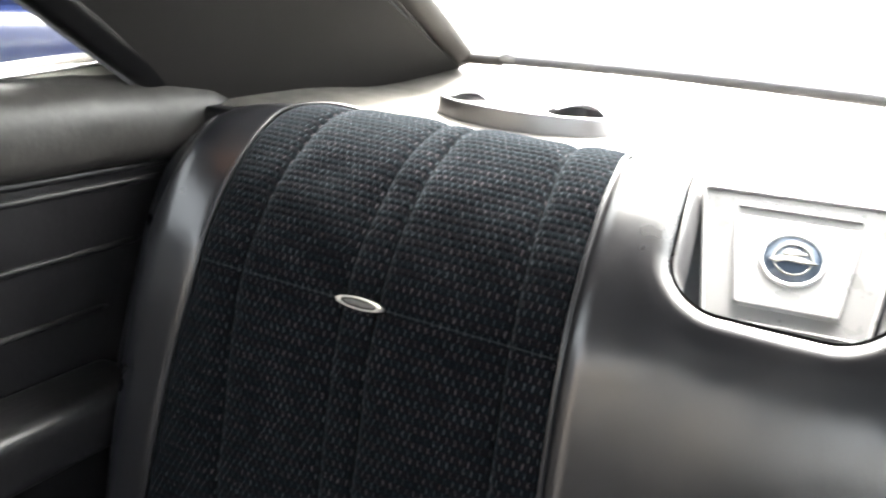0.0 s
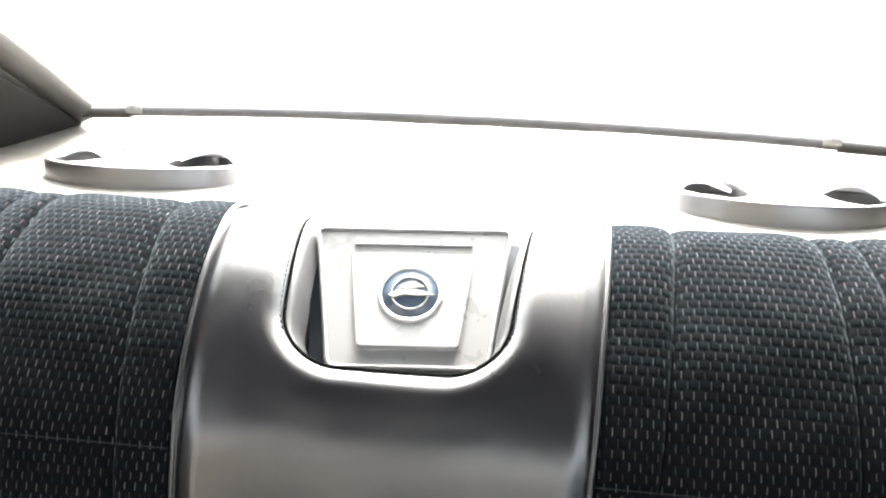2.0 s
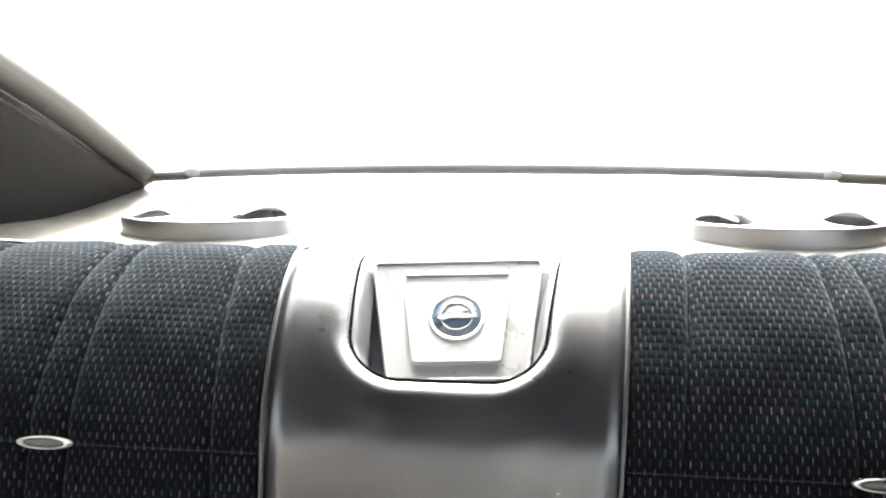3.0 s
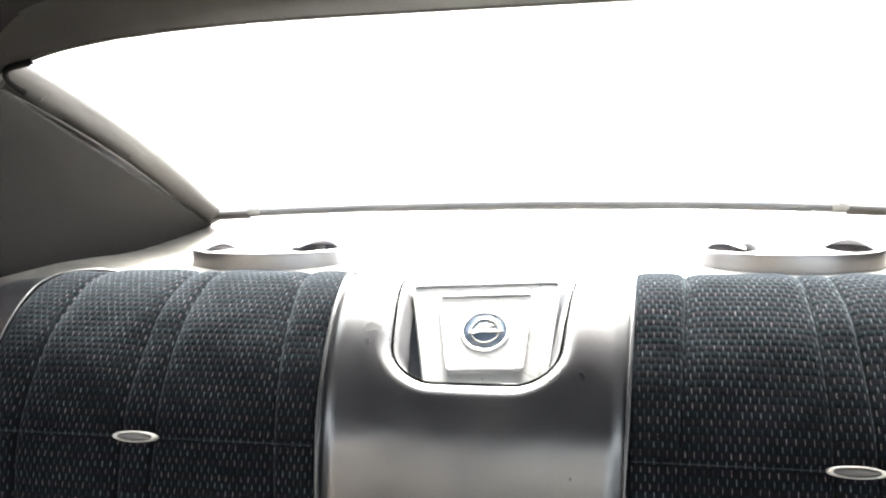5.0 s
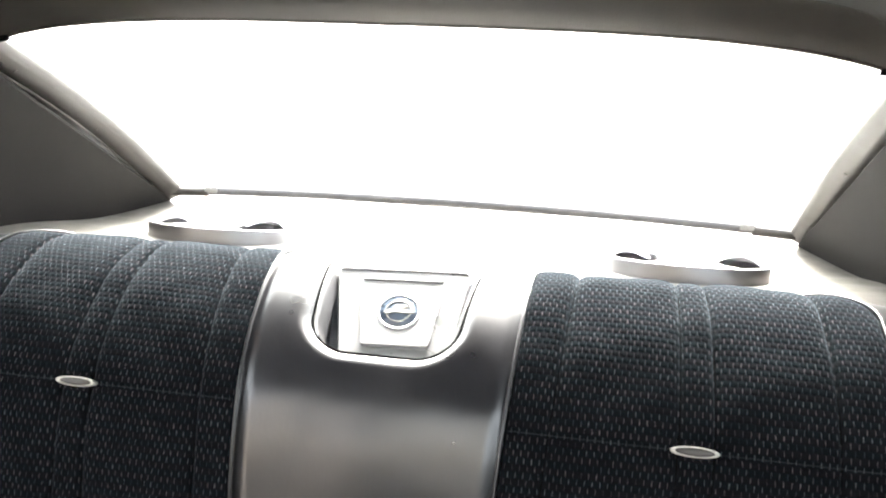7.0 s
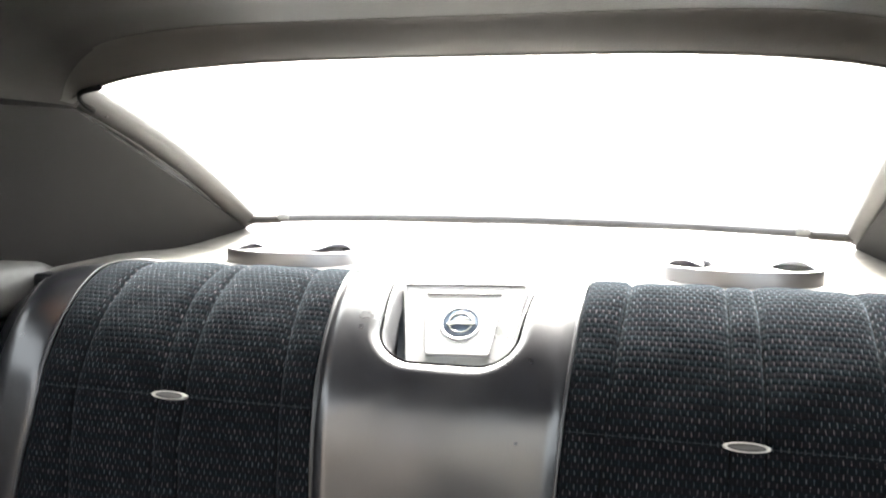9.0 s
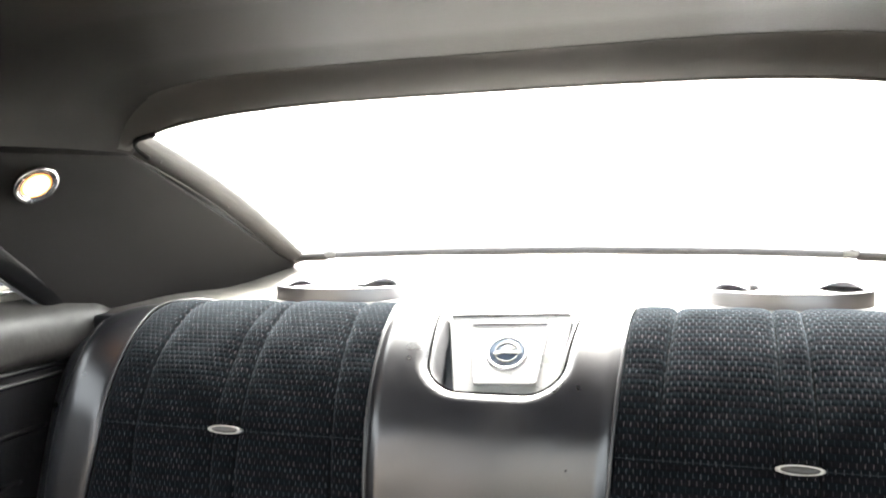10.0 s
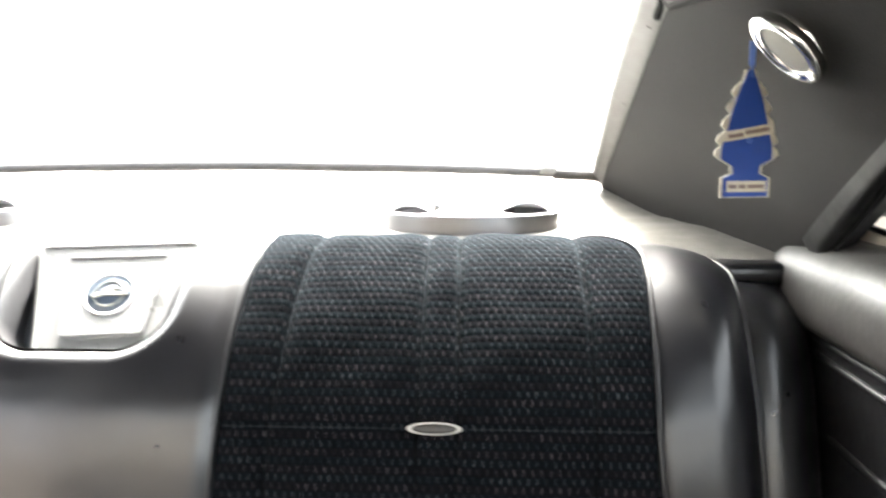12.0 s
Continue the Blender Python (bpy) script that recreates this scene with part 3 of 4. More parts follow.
def speaker_grille(cx, sx):
    cz = 0.7985
    g = thing("speaker_grille", "oval satin metal speaker grille on the parcel shelf", "speaker", "speakers on the shelf", at=(cx, 0.312, cz))
    sy = 0.092
    # outer wall and rim
    outer = [(1.0, -0.007), (1.0, 0.020), (0.994, 0.0228), (0.982, 0.0238), (0.942, 0.0238), (0.930, 0.0228), (0.925, 0.018), (0.922, 0.0)]
    part("rim", lathe_bm(outer, sx, sy, 96, None, False), GRILLE, g, "", True)
    part("cone", lathe_bm([(0.93, 0.008), (0.55, 0.003), (0.28, -0.0008 + 0.0015), (0.26, 0.004), (0.12, 0.008), (0.01, 0.009)], sx, sy, 64, None, False), DARK, g, "dark speaker cone", True)
    # bridge plate with flared ends
    rows = []
    for k in range(25):
        t = -1 + 2 * k / 24
        w = 0.044 + 0.030 * abs(t) ** 3.5
        rows.append([(f * w, t * 0.0865 * math.sqrt(1 - (f * w / 0.131) ** 2), 0.0262 + 0.002 * t) for f in np.linspace(-1, 1, 13)])
    grid_mesh("bridge", np.array(rows), GRILLE, g, "flat plate across the middle", thick=0.017)
    for sg in (-1, 1):
        # arched hood over the far half of each opening: a crescent lip and a roof that runs back to the rim
        a = np.linspace(0, 1, 22)
        px = np.interp(a, [0, 1], [-0.058, -0.118] if sg < 0 else [0.038, 0.1185])
        rise = 0.010 if sg < 0 else 0.015
        arch = np.sin(a ** 1.35 * math.pi) ** 0.85
        py = 0.004 + 0.012 * arch
        back = 0.086 * np.sqrt(1 - (px / sx) ** 2) * 0.97
        lip = np.stack([np.stack([px, py - 0.002, 0.0215 + (rise - 0.001) * arch], -1), np.stack([px, py, 0.0235 + (rise - 0.001) * arch], -1), np.stack([px, py + 0.004, 0.0235 + rise * arch], -1)], 1)
        roof = np.stack([np.stack([px, py + 0.004 + (back - py - 0.004) * k, 0.0235 + rise * arch * (1 - k) ** 0.8], -1) for k in np.linspace(0.12, 1, 6)], 1)
        grid_mesh("hood", np.concatenate([lip, roof], 1), HOOD, g, "arched hood over the opening", thick=0.0015)
    return g


for cx, wide in ((-0.401, 0.134), (0.405, 0.131)):
    speaker_grille(cx, wide)

# ---- rear window ----


def header_z(y):
    return np.interp(y, [-2.2, -1.4, -0.7, -0.3, -0.15, -0.09, -0.03, 0.02], [1.15, 1.225, 1.238, 1.205, 1.182, 1.166, 1.128, 1.100])


def roof_edge(y):
    return np.interp(y, [-2.2, -0.44, -0.21, -0.02, 0.02], [0.70, 0.695, 0.655, 0.606, 0.600])


def rail_z(y):
    """Height of the roof's side edge; it climbs ahead of the pillar to the top of the side windows."""
    return np.interp(y, [-1.60, -1.2, -0.75, -0.46], [1.11, 1.125, 1.125, 1.056])


def roof_z(x, y):
    e = roof_edge(y)
    k = np.clip(1 - (np.abs(x) / e) ** np.interp(y, [-0.13, -0.03], [7.0, 3.3]), 0, 1) ** 0.5
    low = rail_z(y)
    return low + (header_z(y) - low) * k


def glass_point(u, v, lift=0.0):
    """u from -1 to 1 across, v from 0 at the top edge to 1 at the bottom."""
    u, v = np.broadcast_arrays(np.asarray(u, float), np.asarray(v, float))
    xt, xb = 0.580 * u, 0.622 * u
    yt = -0.028 - 0.016 * u ** 2
    zt = roof_z(xt, np.full_like(xt, -0.03)) - 0.001
    yb = 0.617 - 0.057 * u ** 2
    zb = 0.866 - 0.011 * u ** 2
    bow = 0.030 * np.sin(v * math.pi) * 0.6
    return np.stack([xt + (xb - xt) * v, yt + (yb - yt) * v, zt + (zb - zt) * v + bow + lift], -1)


window_1 = thing("window_1", "wide sloping rear window with grey mouldings and a dark lower seal", "window", kind="structure")
pane = grid_mesh("pane", glass_point(np.linspace(-1.015, 1.015, 40)[None, :], np.linspace(0.0, 1.05, 24)[:, None], 0.010), GLASS, window_1, thick=0.004, back=(0, 0.4, 1))
pane.visible_shadow = False
us = np.linspace(-0.995, 0.995, 60)
tube("lower_seal", glass_point(us * 0.90, np.full(60, 0.992), 0.006), 0.0120, SEAL, window_1, "dark grey rubber lower seal", 10, 0.8)
tube("upper_seal", glass_point(us, np.full(60, -0.003), 0.001), 0.0032, HEADER_LIT, window_1, "", 8)
for sg in (-1, 1):
    vs = np.linspace(-0.012, 1.0, 50)
    edge = glass_point(sg * np.interp(vs, [0, 0.15, 1], [1.0, 0.996, 0.981] if sg < 0 else [1.0, 1.0, 0.994]), vs, 0.002)
    dirs = np.array([sg * 0.034, 0.0, -0.0205])
    cross = [edge + np.array([0, 0, 0.012]), edge, edge + dirs * 0.15 + [0, 0, -0.004], edge + dirs * 0.5 + [sg * 0.003, 0, -0.0035], edge + dirs * 0.85 + [sg * 0.001, 0, -0.0015], edge + dirs * 1.02 + [0, 0, 0.003], edge + dirs * 1.02 + [sg * 0.045, 0, 0.010]]
    grid_mesh("side_moulding", np.stack(cross, 1), MOULD, window_1, "grey plastic side moulding", thick=0.003, back=(sg * 0.5, 0, 1), flip=sg > 0)
    tube("moulding_bead", edge + dirs * 0.98 + np.array([0, 0, -0.001]), 0.0018, MOULD, window_1, "", 6)
    for v in (0.12, 0.5, 0.86):
        c = glass_point(sg * 1.0, v, 0.002) + dirs * 0.45 + [0, 0, -0.004]
        part("moulding_screw", lathe_bm([(0.0005, 0.0015), (0.0022, 0.0012), (0.003, 0.0)], 1, 1, 12, Matrix.Translation(c) @ pose(0, 0, 0, 180, sg * 30, 0)), MOULD, window_1, "", True)
    cap = spline([glass_point(sg * 0.955, -0.004, -0.003), glass_point(sg * 0.998, -0.012, -0.004) + [sg * 0.006, 0, 0], glass_point(sg * 1.005, 0.02, -0.003) + [sg * 0.016, 0, -0.004], glass_point(sg * 1.0, 0.075, -0.002) + [sg * 0.020, 0, -0.010]], 0.004)
    tube("corner_cap", cap, 0.0045, RUBBER, window_1, "black rubber corner of the glass", 8)
    # thickened end of the seal, and a light clip with its screw
    ends = glass_point(sg * np.linspace(0.888, 1.01, 12), np.full(12, 0.993), 0.004)
    tube("seal_end", ends, 0.0135, MOULD, window_1, "dark moulded seal end", 10, 0.8)
    clip = tube("corner_clip", glass_point(sg * np.linspace(0.852, 0.893, 10), np.full(10, 0.988), 0.0085), 0.0128, CLIP, window_1, "light grey clip", 12, 0.8)
    c = Vector(glass_point(sg * 0.872, 0.988, 0.0105)) + Vector((0, -0.0125, 0.004))
    sm = axes(c, (1, 0, 0), (0, 0.5, 1))
    part("screw", lathe_bm([(0.0005, 0.002), (0.003, 0.0016), (0.0042, 0.0), (0.0042, -0.004)], 1, 1, 16, sm), PEWTER, clip, "small metal screw", True)

# ---- headliner and header band ----
y = np.concatenate([np.linspace(-1.60, -0.45, 50), np.linspace(-0.42, -0.036, 36)])[:, None]
e = roof_edge(y)
t = np.sin(np.linspace(-1, 1, 90) * math.pi / 2)[None, :]
x = e * t
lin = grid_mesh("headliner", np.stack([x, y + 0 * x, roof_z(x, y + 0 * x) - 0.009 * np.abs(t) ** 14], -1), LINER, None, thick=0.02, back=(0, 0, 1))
tagged(lin, "dark grey-brown vinyl headliner stretched under the roof", "ceiling", kind="structure")
y = np.linspace(-0.094, -0.026, 14)[:, None]
x = (roof_edge(y) - 0.003) * t
f = 1 - np.abs(t) ** 5
z = roof_z(x, y + 0 * x) - 0.0002 - (0.0005 + 0.004 * np.sin((y + 0.094) / 0.068 * math.pi)) * f
hb = grid_mesh("header_trim", np.stack([x, y - 0.016 * (t ** 2) * smooth01((y + 0.094) / 0.06), z], -1), HEADER_LIT, None, thick=0.012, back=(0, 0.3, 1))
tagged(hb, "padded vinyl header band above the rear window", "trim", kind="structure")

# ---- sail panels, quarter windows, side trim ----
for sg in (-1, 1):
    a, c, d, e0 = (np.array(v) for v in ((0.636, 0.600, 0.828), (0.815, 0.120, 0.750), (0.697, -0.445, 1.046), (0.602, -0.045, 1.057)))
    u, v = np.meshgrid(np.linspace(0, 1, 40), np.linspace(0, 1, 40), indexing="ij")
    u, v = u[..., None], v[..., None]
    p = (1 - u) * ((1 - v) * a + v * e0) + u * ((1 - v) * c + v * d)
    p = p + np.array([0.73, 0.18, 0.66]) * 0.012 * np.sin(u * math.pi) * np.sin(v * math.pi)
    p[..., 0] *= sg
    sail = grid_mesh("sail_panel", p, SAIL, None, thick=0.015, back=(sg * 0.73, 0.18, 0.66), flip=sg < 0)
    tagged(sail, "dark grey vinyl covered roof pillar panel beside the rear window", "pillar panel", "pillar panels", "structure")
    sy = np.linspace(-0.17, -0.46, 40)
    seam = np.stack([sg * (roof_edge(sy) - 0.001), sy, 1.0475 + 0 * sy], -1)
    tube("edge_piping", seam, 0.0020, LINER, sail, "", 6)

    # quarter window: black rear frame bar, rail, sill, pane
    win = thing("window_2" if sg < 0 else "window_3", "side window with a black frame bar and a pale sill", "window", kind="structure")
    bar_w, bar_d = (0.020, 0.016) if sg < 0 else (0.021, 0.019)
    lo, hi = (Vector((-0.806, 0.005, 0.815)), Vector((-0.688, -0.475, 1.062))) if sg < 0 else (Vector((0.798, 0.005, 0.825)), Vector((0.718, -0.475, 1.062)))
    fm = axes(lo, hi - lo, (0, -1, 0))
    bar = box_bm(-0.03, (hi - lo).length, -bar_w, bar_w, -bar_d, bar_d, 0.013, 5)
    bar.transform(fm)
    part("frame_bar", bar, BAR, win, "black frame bar", True)
    lip = box_bm(-0.02, (hi - lo).length, bar_w, bar_w + 0.005, -0.010, 0.010, 0.002)
    lip.transform(fm)
    part("weather_strip", lip, SEAL if sg < 0 else RUBBER, win, "thin grey strip" if sg < 0 else "thin black strip")
    front = -0.88 if sg < 0 else -2.4
    sy = np.linspace(front, -0.015, 70)[:, None]
    belt = 0.824 + 0.024 * smooth01((sy + 0.36) / 0.34)
    sx = np.array([0.818, 0.821, 0.828, 0.842, 0.862, 0.866])[None, :]
    sz = belt + np.array([-0.012, -0.003, 0.0, 0.001, 0.0, -0.006])[None, :]
    grid_mesh("sill", np.stack([sg * sx + 0 * sy, sy + 0 * sx, sz], -1), CREAM, win, "pale painted window sill", thick=0.012, flip=sg < 0)
    tube("edging", np.stack([np.full(70, sg * 0.815), sy[:, 0], belt[:, 0] - 0.006], -1), 0.0035, CHROME, win, "thin bright edging", 8)
    ry = np.linspace(-1.60, -0.43, 30)
    tube("roof_rail", np.stack([np.full(30, sg * 0.705), ry, rail_z(ry) + 0.012], -1), 0.022, LINER, win, "vinyl covered roof rail", 12)
    gp = np.array([[(sg * 0.842, yy, 0.835), (sg * 0.70, yy, float(rail_z(yy)) + 0.014)] for yy in np.linspace(front, -0.02, 12)])
    gp[:, 1, 1] = np.minimum(gp[:, 1, 1], -0.44)
    side_pane = grid_mesh("pane", gp, GLASS, win, thick=0.004, back=(sg, 0, 0))
    side_pane.visible_shadow = False

    # padded side trim panel
    trim = thing("side_trim_panel", "black padded vinyl side trim with raised ribs and an armrest", "trim panel", "side trim panels")
    prof = spline([(0.862, 0.822), (0.835, 0.826), (0.812, 0.824), (0.790, 0.812), (0.775, 0.792), (0.770, 0.765), (0.772, 0.735), (0.784, 0.719), (0.796, 0.716)], 0.004)
    ys = np.concatenate([np.linspace(front, 0.05, 44), 0.05 + 0.108 * np.sin(np.linspace(0.1, 1, 16) * math.pi / 2)])
    grid = np.zeros((len(ys), len(prof), 3))
    for k, yy in enumerate(ys):
        f = smooth01((yy - 0.075) / 0.083)
        grid[k, :, 0] = sg * (prof[:, 0] + 0.010 * f * (prof[:, 0] < 0.80))
        grid[k, :, 1] = yy
        grid[k, :, 2] = prof[:, 1] - 0.016 * f + 0.0009 * math.sin(yy * 40) + 0.0007 * math.sin(yy * 97 + 1)
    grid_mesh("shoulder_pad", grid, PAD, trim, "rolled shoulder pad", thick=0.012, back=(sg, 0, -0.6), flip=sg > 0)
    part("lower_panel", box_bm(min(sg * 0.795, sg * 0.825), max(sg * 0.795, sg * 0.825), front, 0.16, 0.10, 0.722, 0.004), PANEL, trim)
    for zz, yy in ((0.710, 0.02), (0.691, 0.0), (0.610, -0.05), (0.529, -0.11)):
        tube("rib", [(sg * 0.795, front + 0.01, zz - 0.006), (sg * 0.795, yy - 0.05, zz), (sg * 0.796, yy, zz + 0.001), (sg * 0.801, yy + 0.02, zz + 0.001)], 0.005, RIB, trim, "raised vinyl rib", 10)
    arm = box_bm(min(sg * 0.70, sg * 0.80), max(sg * 0.70, sg * 0.80), -0.80, -0.10, 0.385, 0.462, 0.022, 5)
    part("armrest", arm, PANEL, trim, "padded armrest", True)

    # cover between backrest and side trim
    prf = spline([(0.14, 0.750), (0.05, 0.764), (0.0, 0.752), (-0.042, 0.720), (-0.068, 0.676), (-0.092, 0.61), (-0.116, 0.53), (-0.134, 0.45), (-0.15, 0.30), (-0.16, 0.0)], 0.006)
    xs = np.linspace(0.672, 0.797, 30)
    w = np.clip((xs - 0.700) / 0.080, -0.2, 1.4)
    gr = np.zeros((len(prf), len(xs), 3))
    gr[..., 0] = sg * xs[None, :]
    gr[..., 1] = prf[:, None, 0] + (0.045 * np.clip(w, 0, 2) ** 3 + 0.016 * np.clip(1 - w / 0.6, 0, 1.2) ** 2)[None, :]
    gr[..., 2] = prf[:, None, 1] - (0.010 * np.clip(w, 0, 2) ** 3)[None, :]
    cover = thing("wheelhouse_cover", "black vinyl wheelhouse cover beside the backrest", "trim", "wheelhouse covers", at=(sg * 0.735, 0.0, 0.0))
    gr[..., 0] -= sg * 0.735
    grid_mesh("panel", gr, VINYL, cover, thick=0.02, back=(0, 1, -0.3), flip=sg < 0)
    welt = gr[:, 3] + np.array([0, -0.001, 0.001])
    tube("edge_welt", welt[4:-1], 0.0022, PIPING, cover, "thin raised vinyl welt", 6)
    roll = box_bm(min(sg * 0.675, sg * 0.797), max(sg * 0.675, sg * 0.797), 0.055, 0.135, 0.758, 0.785, 0.012, 4)
    ro = part("shelf_end_roll", roll, VINYL, None, "", True)
    tagged(ro, "black padded vinyl roll at the end of the shelf", "trim", "shelf end rolls")

# ---- outer skin of the roof pillars ----
for sg in (-1, 1):
    v = np.linspace(0, 1, 30)
    low = np.stack([0 * v + 0.895, 0.015 + 0.485 * v, 0 * v + 0.80], -1)
    top = np.stack([np.interp(v, [0, 0.5, 0.7, 1], [0.736, 0.715, 0.715, 0.705]), np.interp(v, [0, 0.5, 0.7, 1], [-0.455, -0.02, 0.12, 0.42]), np.interp(v, [0, 0.5, 0.7, 1], [1.245, 1.155, 1.05, 0.935])], -1)
    f = np.linspace(0, 1, 12)[:, None, None]
    skin = (1 - f) * low[None] + f * top[None] + np.array([0.025, 0, 0.02]) * np.sin(f * math.pi)
    skin[..., 0] *= sg
    pil = grid_mesh("outer_pillar", skin, WALL, None, thick=0.006, back=(sg, 0, 0.6))
    tagged(pil, "outer metal skin of the roof pillar", "pillar", "outer pillars", "structure")

# ---- courtesy lamps ----


def courtesy_lamp(sg, on):
    c = Vector((-0.673, -0.176, 1.0165)) if sg < 0 else Vector((0.679, -0.189, 1.015))
    nrm = Vector((0.73, -0.18, -0.66) if sg < 0 else (-0.70, -0.03, -0.71)).normalized()
    fm = nrm.to_track_quat("Z", "Y").to_matrix().to_4x4()
    fm.translation = c - nrm * 0.006
    fm = fm @ (Matrix.Diagonal((0.87, 0.87, 0.72, 1)) if on else Matrix.Diagonal((0.97, 0.97, 0.76, 1)))
    lamp = thing("courtesy_lamp", "round chrome courtesy lamp, lit warm, on the pillar panel" if on else "round chrome courtesy lamp, unlit, on the pillar panel", "lamp", "courtesy lamps")
    part("housing", lathe_bm([(0.036, -0.006), (0.036, 0.014), (0.034, 0.020), (0.01, 0.021)], 1, 1, 48, fm), CHROME, lamp, "chrome housing", True)
    part("bezel", lathe_bm([(0.0375, 0.016), (0.0390, 0.022), (0.0388, 0.027), (0.0372, 0.0296), (0.0335, 0.0304), (0.0316, 0.0296), (0.0308, 0.0280), (0.0300, 0.0278), (0.0288, 0.0284), (0.0268, 0.0280), (0.0260, 0.0262), (0.0260, 0.020)], 1, 1, 56, fm, False), CHROME, lamp, "chrome bezel", True)
    part("lens", lathe_bm([(0.0005, 0.0275), (0.012, 0.0272), (0.022, 0.0266), (0.0255, 0.0258), (0.0264, 0.021)], 1, 1, 48, fm), LIT if on else LENS, lamp, "glowing warm lens" if on else "milky white lens", True)
    if on:
        part("lens_rim", lathe_bm([(0.0230, 0.0270), (0.0272, 0.0262), (0.0279, 0.0225)], 1, 1, 48, fm, False), LIT_RIM, lamp, "amber edge of the lens", True)
    for a in (0.6, 2.7, 4.8):
        sm = fm @ Matrix.Translation((0.0335 * math.cos(a), 0.0335 * math.sin(a), 0.0305))
        part("screw", lathe_bm([(0.0003, 0.001), (0.0012, 0.0008), (0.0016, -0.001)], 1, 1, 10, sm), PEWTER, lamp, "", True)


courtesy_lamp(-1, True)
courtesy_lamp(1, False)

# ---- air freshener hanging from the unlit lamp ----
fresh = thing("air_freshener", "blue tree-shaped card air freshener with beige backing, hanging on a cord", "air freshener")
FM = Matrix.Translation((0.659, -0.141, 0.0)) @ pose(0, 0, 0, 90, 0, 14)


def tree_outline(wide):
    """Half outline of the tree card, mirrored; the wide one has scalloped edges."""
    side = [(0.0022, 0.001), (0.0065, -0.009), (0.0125, -0.024), (0.0165, -0.038), (0.0205, -0.053), (0.0248, -0.067), (0.0252, -0.079), (0.0135, -0.085), (0.0125, -0.092), (0.0220, -0.096), (0.0220, -0.113)]
    pts = []
    for k, (px, py) in enumerate(side):
        if wide and 1 <= k <= 5:
            nx, ny = side[k + 1]
            for f, o in ((0.0, 0.0015), (0.35, 0.0062), (0.7, 0.0072), (0.9, 0.0038)):
                pts.append((px + (nx - px) * f + o, py + (ny - py) * f))
        else:
            pts.append((px + (0.003 if wide else 0), py + (-0.001 if wide and k == 10 else 0)))
    return pts + [(-px, py) for px, py in reversed(pts)]


TOP = 0.992
part("backing_card", prism_bm(tree_outline(True), 0.0015, 0, 2, Matrix.Translation((0.0005, 0.003, TOP)) @ FM), BEIGE, fresh, "beige backing card")
card = part("front_card", prism_bm(tree_outline(False), 0.0015, 0, 2, Matrix.Translation((0, 0, TOP)) @ FM), BLUE, fresh, "blue front card")
band = box_bm(-0.025, 0.025, -0.0045, 0.0045, 0.0, 0.0012)
band.transform(Matrix.Translation((0, -0.0005, TOP)) @ FM @ Matrix.Translation((0, -0.055, 0)) @ pose(0, 0, 0, 0, 0, 9))
part("label_band", band, BEIGE, card, "beige printed band")
foot = box_bm(-0.0195, 0.0195, -0.0050, 0.0050, 0.0, 0.0012)
foot.transform(Matrix.Translation((0, -0.0005, TOP)) @ FM @ Matrix.Translation((0, -0.1035, 0)))
part("label_band", foot, BEIGE, card, "beige printed band")
for k, (w0, w1, yy, ang) in enumerate(((-0.021, -0.006, -0.0555, 9), (-0.004, 0.020, -0.0545, 9), (-0.018, -0.010, -0.1035, 0), (-0.008, -0.001, -0.1035, 0), (0.001, 0.017, -0.1035, 0))):
    pb = box_bm(w0, w1, -0.0018, 0.0018, 0.0012, 0.0016)
    pb.transform(Matrix.Translation((0, -0.0005, TOP)) @ FM @ Matrix.Translation((0, yy, 0)) @ pose(0, 0, 0, 0, 0, ang))
    part("print_bar", pb, INK, card, "faded line of print")
part("eyelet", lathe_bm([(0.0028, 0), (0.0028, 0.0016), (0.0018, 0.0016), (0.0018, 0)], 1, 1, 16, Matrix.Translation((0, -0.0005, TOP)) @ FM @ Matrix.Translation((0, -0.062, 0))), CORD, card)
hang = FM @ Vector((0, 0, 0)) + Vector((0, 0, TOP))
tube("cord", [hang + Vector((0, 0, -0.006)), hang + Vector((0.001, 0, 0.012)), hang + Vector((0.0015, 0.001, 0.03)), hang + Vector((0.001, -0.03, 0.036)), hang + Vector((-0.003, -0.062, 0.034))], 0.0011, CORD, fresh, "blue elastic cord", 6)
part("cord_tag", box_bm(hang.x - 0.0028, hang.x + 0.0028, hang.y - 0.001, hang.y + 0.001, hang.z + 0.004, hang.z + 0.026, 0.001), CORD, fresh, "crumpled blue wrapper end")

# ---- cabin shell ----
fl = part("floor", box_bm(-0.83, 0.83, -2.45, 0.70, -0.03, 0.0), CARPET)
tagged(fl, "black carpeted car floor", "floor", kind="structure")
# the west wall stops at an added door gap that lets in low light
for nm, b in (("wall_west", (-0.90, -0.83, -0.88, 0.75, -0.03, 0.822)), ("wall_east", (0.83, 0.90, -2.45, 0.75, -0.03, 0.822)), ("wall_west", (-0.90, -0.83, -2.45, -1.95, -0.03, 0.822)), ("wall_south", (-0.90, 0.90, -2.50, -2.45, -0.03, 0.82)), ("wall_north", (-0.83, 0.83, 0.70, 0.75, -0.03, 0.86))):
    w = part(nm, box_bm(*b), WALL)
    tagged(w, "dark plain cabin wall", "wall", kind="structure")
rf = grid_mesh("roof", np.array([[(xx, yy, 1.30 - 0.05 * (xx / 0.75) ** 2 - 0.10 * max(0, (yy + 0.45) / 0.45) ** 2) for xx in np.linspace(-0.74, 0.74, 24)] for yy in np.linspace(-1.60, -0.02, 24)]), WALL, None, thick=0.02, back=(0, 0, 1))
tagged(rf, "car roof panel above the headliner", "roof", kind="structure")

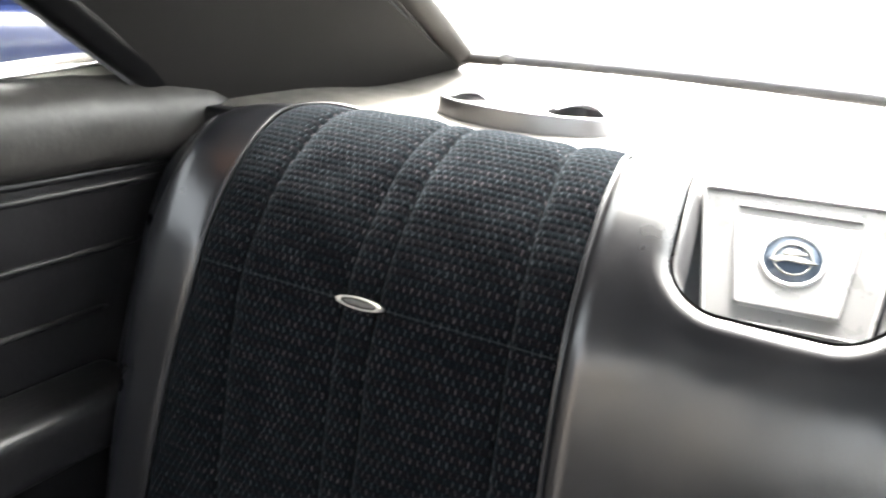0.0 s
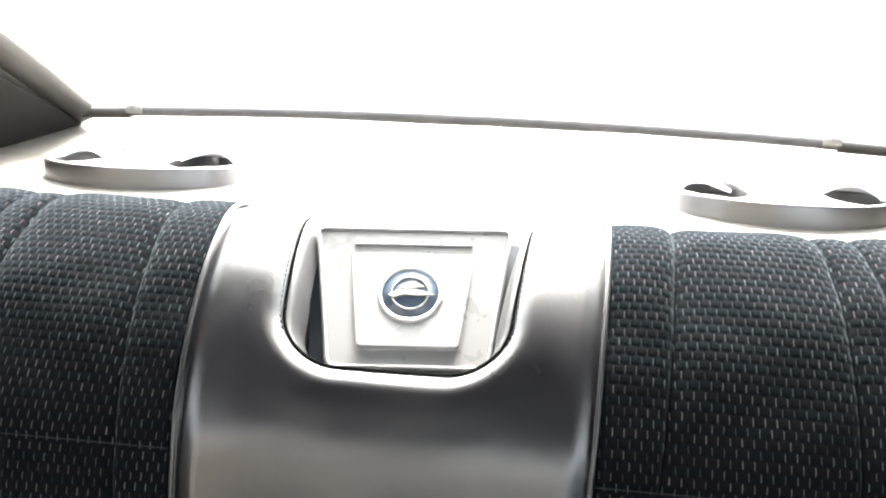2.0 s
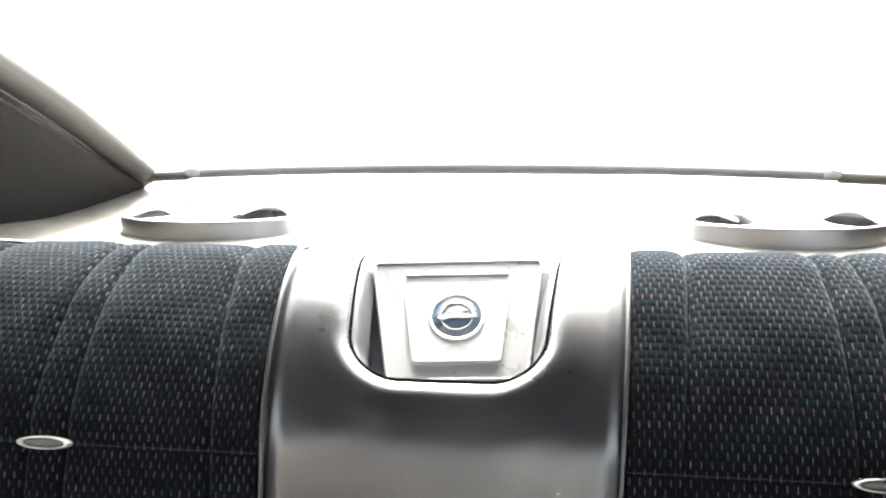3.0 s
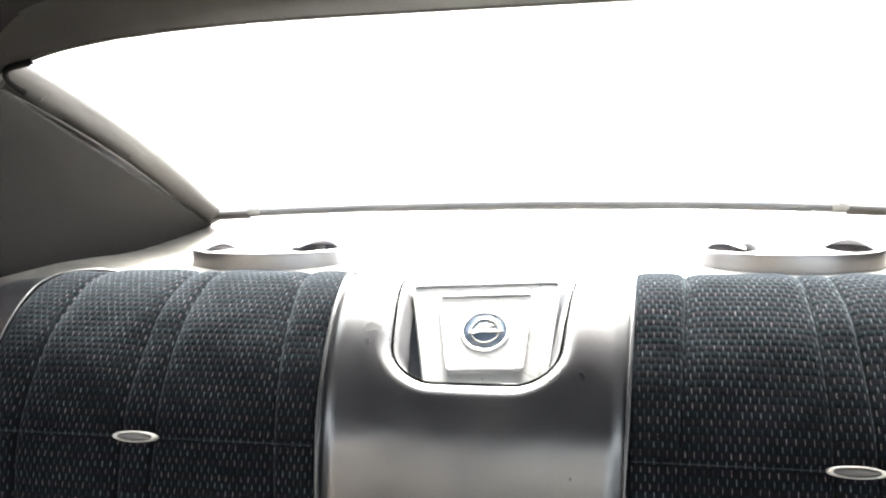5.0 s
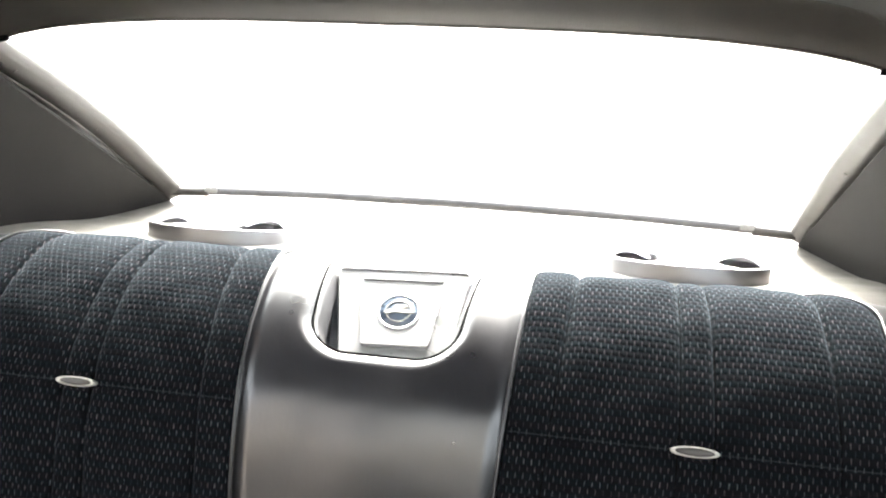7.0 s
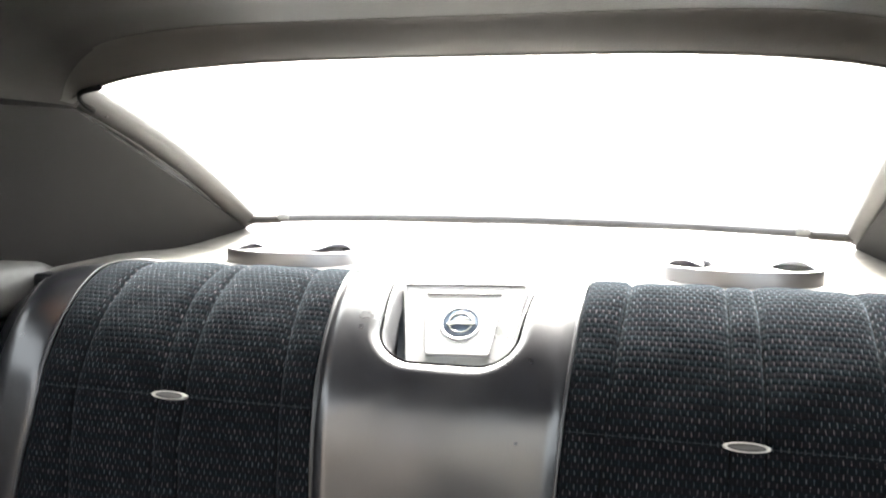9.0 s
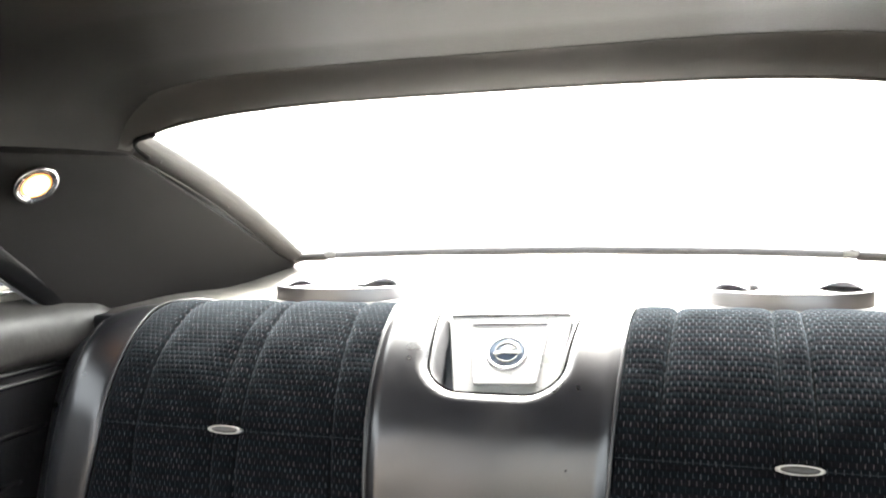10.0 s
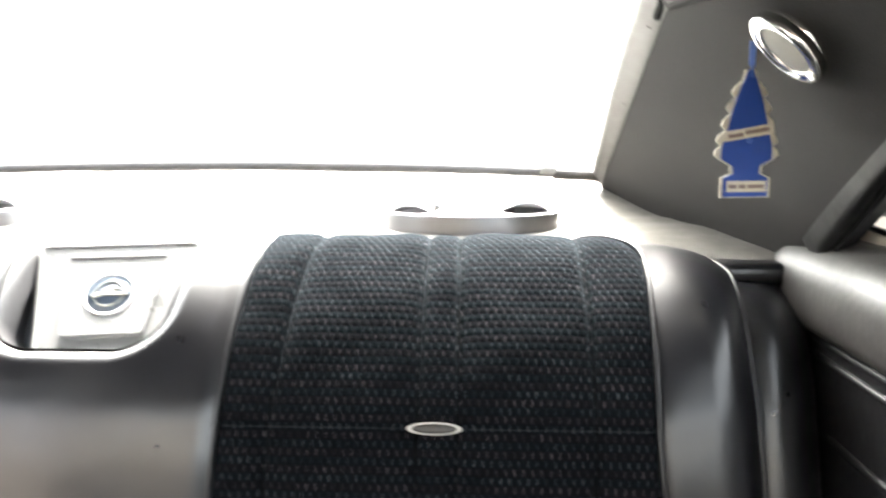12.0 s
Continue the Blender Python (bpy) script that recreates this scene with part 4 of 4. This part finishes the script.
ws = np.array([[(xx, -2.45 + 0.84 * f + 0.10 * (1 - f) * (xx / 0.8) ** 2, 0.825 + 0.395 * f - 0.16 * f * (xx / 0.8) ** 4) for xx in np.linspace(-0.80 + 0.1 * f, 0.80 - 0.1 * f, 20)] for f in np.linspace(0, 1, 14)])
screen = grid_mesh("window_4", ws, GLASS, None, thick=0.005, back=(0, -0.5, 1))
screen.visible_shadow = False
tagged(screen, "wide curved windscreen closing the front of the cabin", "window", kind="structure")

# ---- outside ----
gr = part("ground", box_bm(-400, 400, -400, 400, -0.45, -0.35), GROUND)
tagged(gr, "worn grey concrete ground around the car", "ground", kind="structure")


# unseen wall, added to darken what the seat vinyl mirrors ahead
unseen_wall = part("wall_unseen", box_bm(-9.0, 0.8, -7.3, -7.0, -0.35, 2.55, 0.03), PLASTER)
tagged(unseen_wall, "unseen tan plastered wall added ahead of the car to dim reflections", "wall", kind="structure")


def parked_car():
    car = thing("parked_car", "glossy blue parked car beside the window", "car", at=(-2.85, 1.1, -0.35))
    car.rotation_euler = (0, 0, radians(8))
    side = [(-2.3, 0.30), (-2.25, 0.95), (-1.9, 1.10), (-0.9, 1.18), (1.4, 1.20), (2.2, 1.14), (2.35, 0.75), (2.3, 0.28)]
    bm = bmesh.new()
    f = bm.faces.new([bm.verts.new((-0.9, yy, zz)) for yy, zz in side])
    ex = bmesh.ops.extrude_face_region(bm, geom=[f])
    bmesh.ops.translate(bm, verts=[v for v in ex["geom"] if isinstance(v, bmesh.types.BMVert)], vec=(1.8, 0, 0))
    bmesh.ops.bevel(bm, geom=list(bm.edges), offset=0.09, segments=4, affect="EDGES", profile=0.6)
    part("body", bm, CAR_BLUE, car, "", True)
    bm = bmesh.new()
    cab = [(-1.3, 1.12), (-0.6, 1.72), (0.9, 1.74), (1.8, 1.12)]
    f = bm.faces.new([bm.verts.new((-0.72, yy, zz)) for yy, zz in cab])
    ex = bmesh.ops.extrude_face_region(bm, geom=[f])
    bmesh.ops.translate(bm, verts=[v for v in ex["geom"] if isinstance(v, bmesh.types.BMVert)], vec=(1.44, 0, 0))
    bmesh.ops.bevel(bm, geom=list(bm.edges), offset=0.08, segments=4, affect="EDGES", profile=0.6)
    part("cabin", bm, CAR_BLUE, car, "", True)
    part("side_window", box_bm(0.715, 0.728, -0.55, 1.05, 1.30, 1.64, 0.005), CAR_GLASS, car, "dark side glass")
    part("belt_strip", box_bm(0.895, 0.912, -2.0, 2.1, 0.72, 0.75, 0.004), CHROME, car, "bright side strip")
    for yy in (-1.45, 1.45):
        for xx in (-0.8, 0.8):
            wm = Matrix.Translation((xx, yy, 0.32)) @ pose(0, 0, 0, 0, 90, 0)
            wheel = part("wheel", lathe_bm([(0.18, -0.10), (0.30, -0.10), (0.32, -0.07), (0.32, 0.07), (0.30, 0.10), (0.18, 0.10)], 1, 1, 32, wm), TYRE, car, "", True)
            part("rim", lathe_bm([(0.01, 0.09), (0.10, 0.085), (0.17, 0.105), (0.185, 0.10), (0.185, -0.1)], 1, 1, 32, wm), CHROME, wheel, "", True)


parked_car()
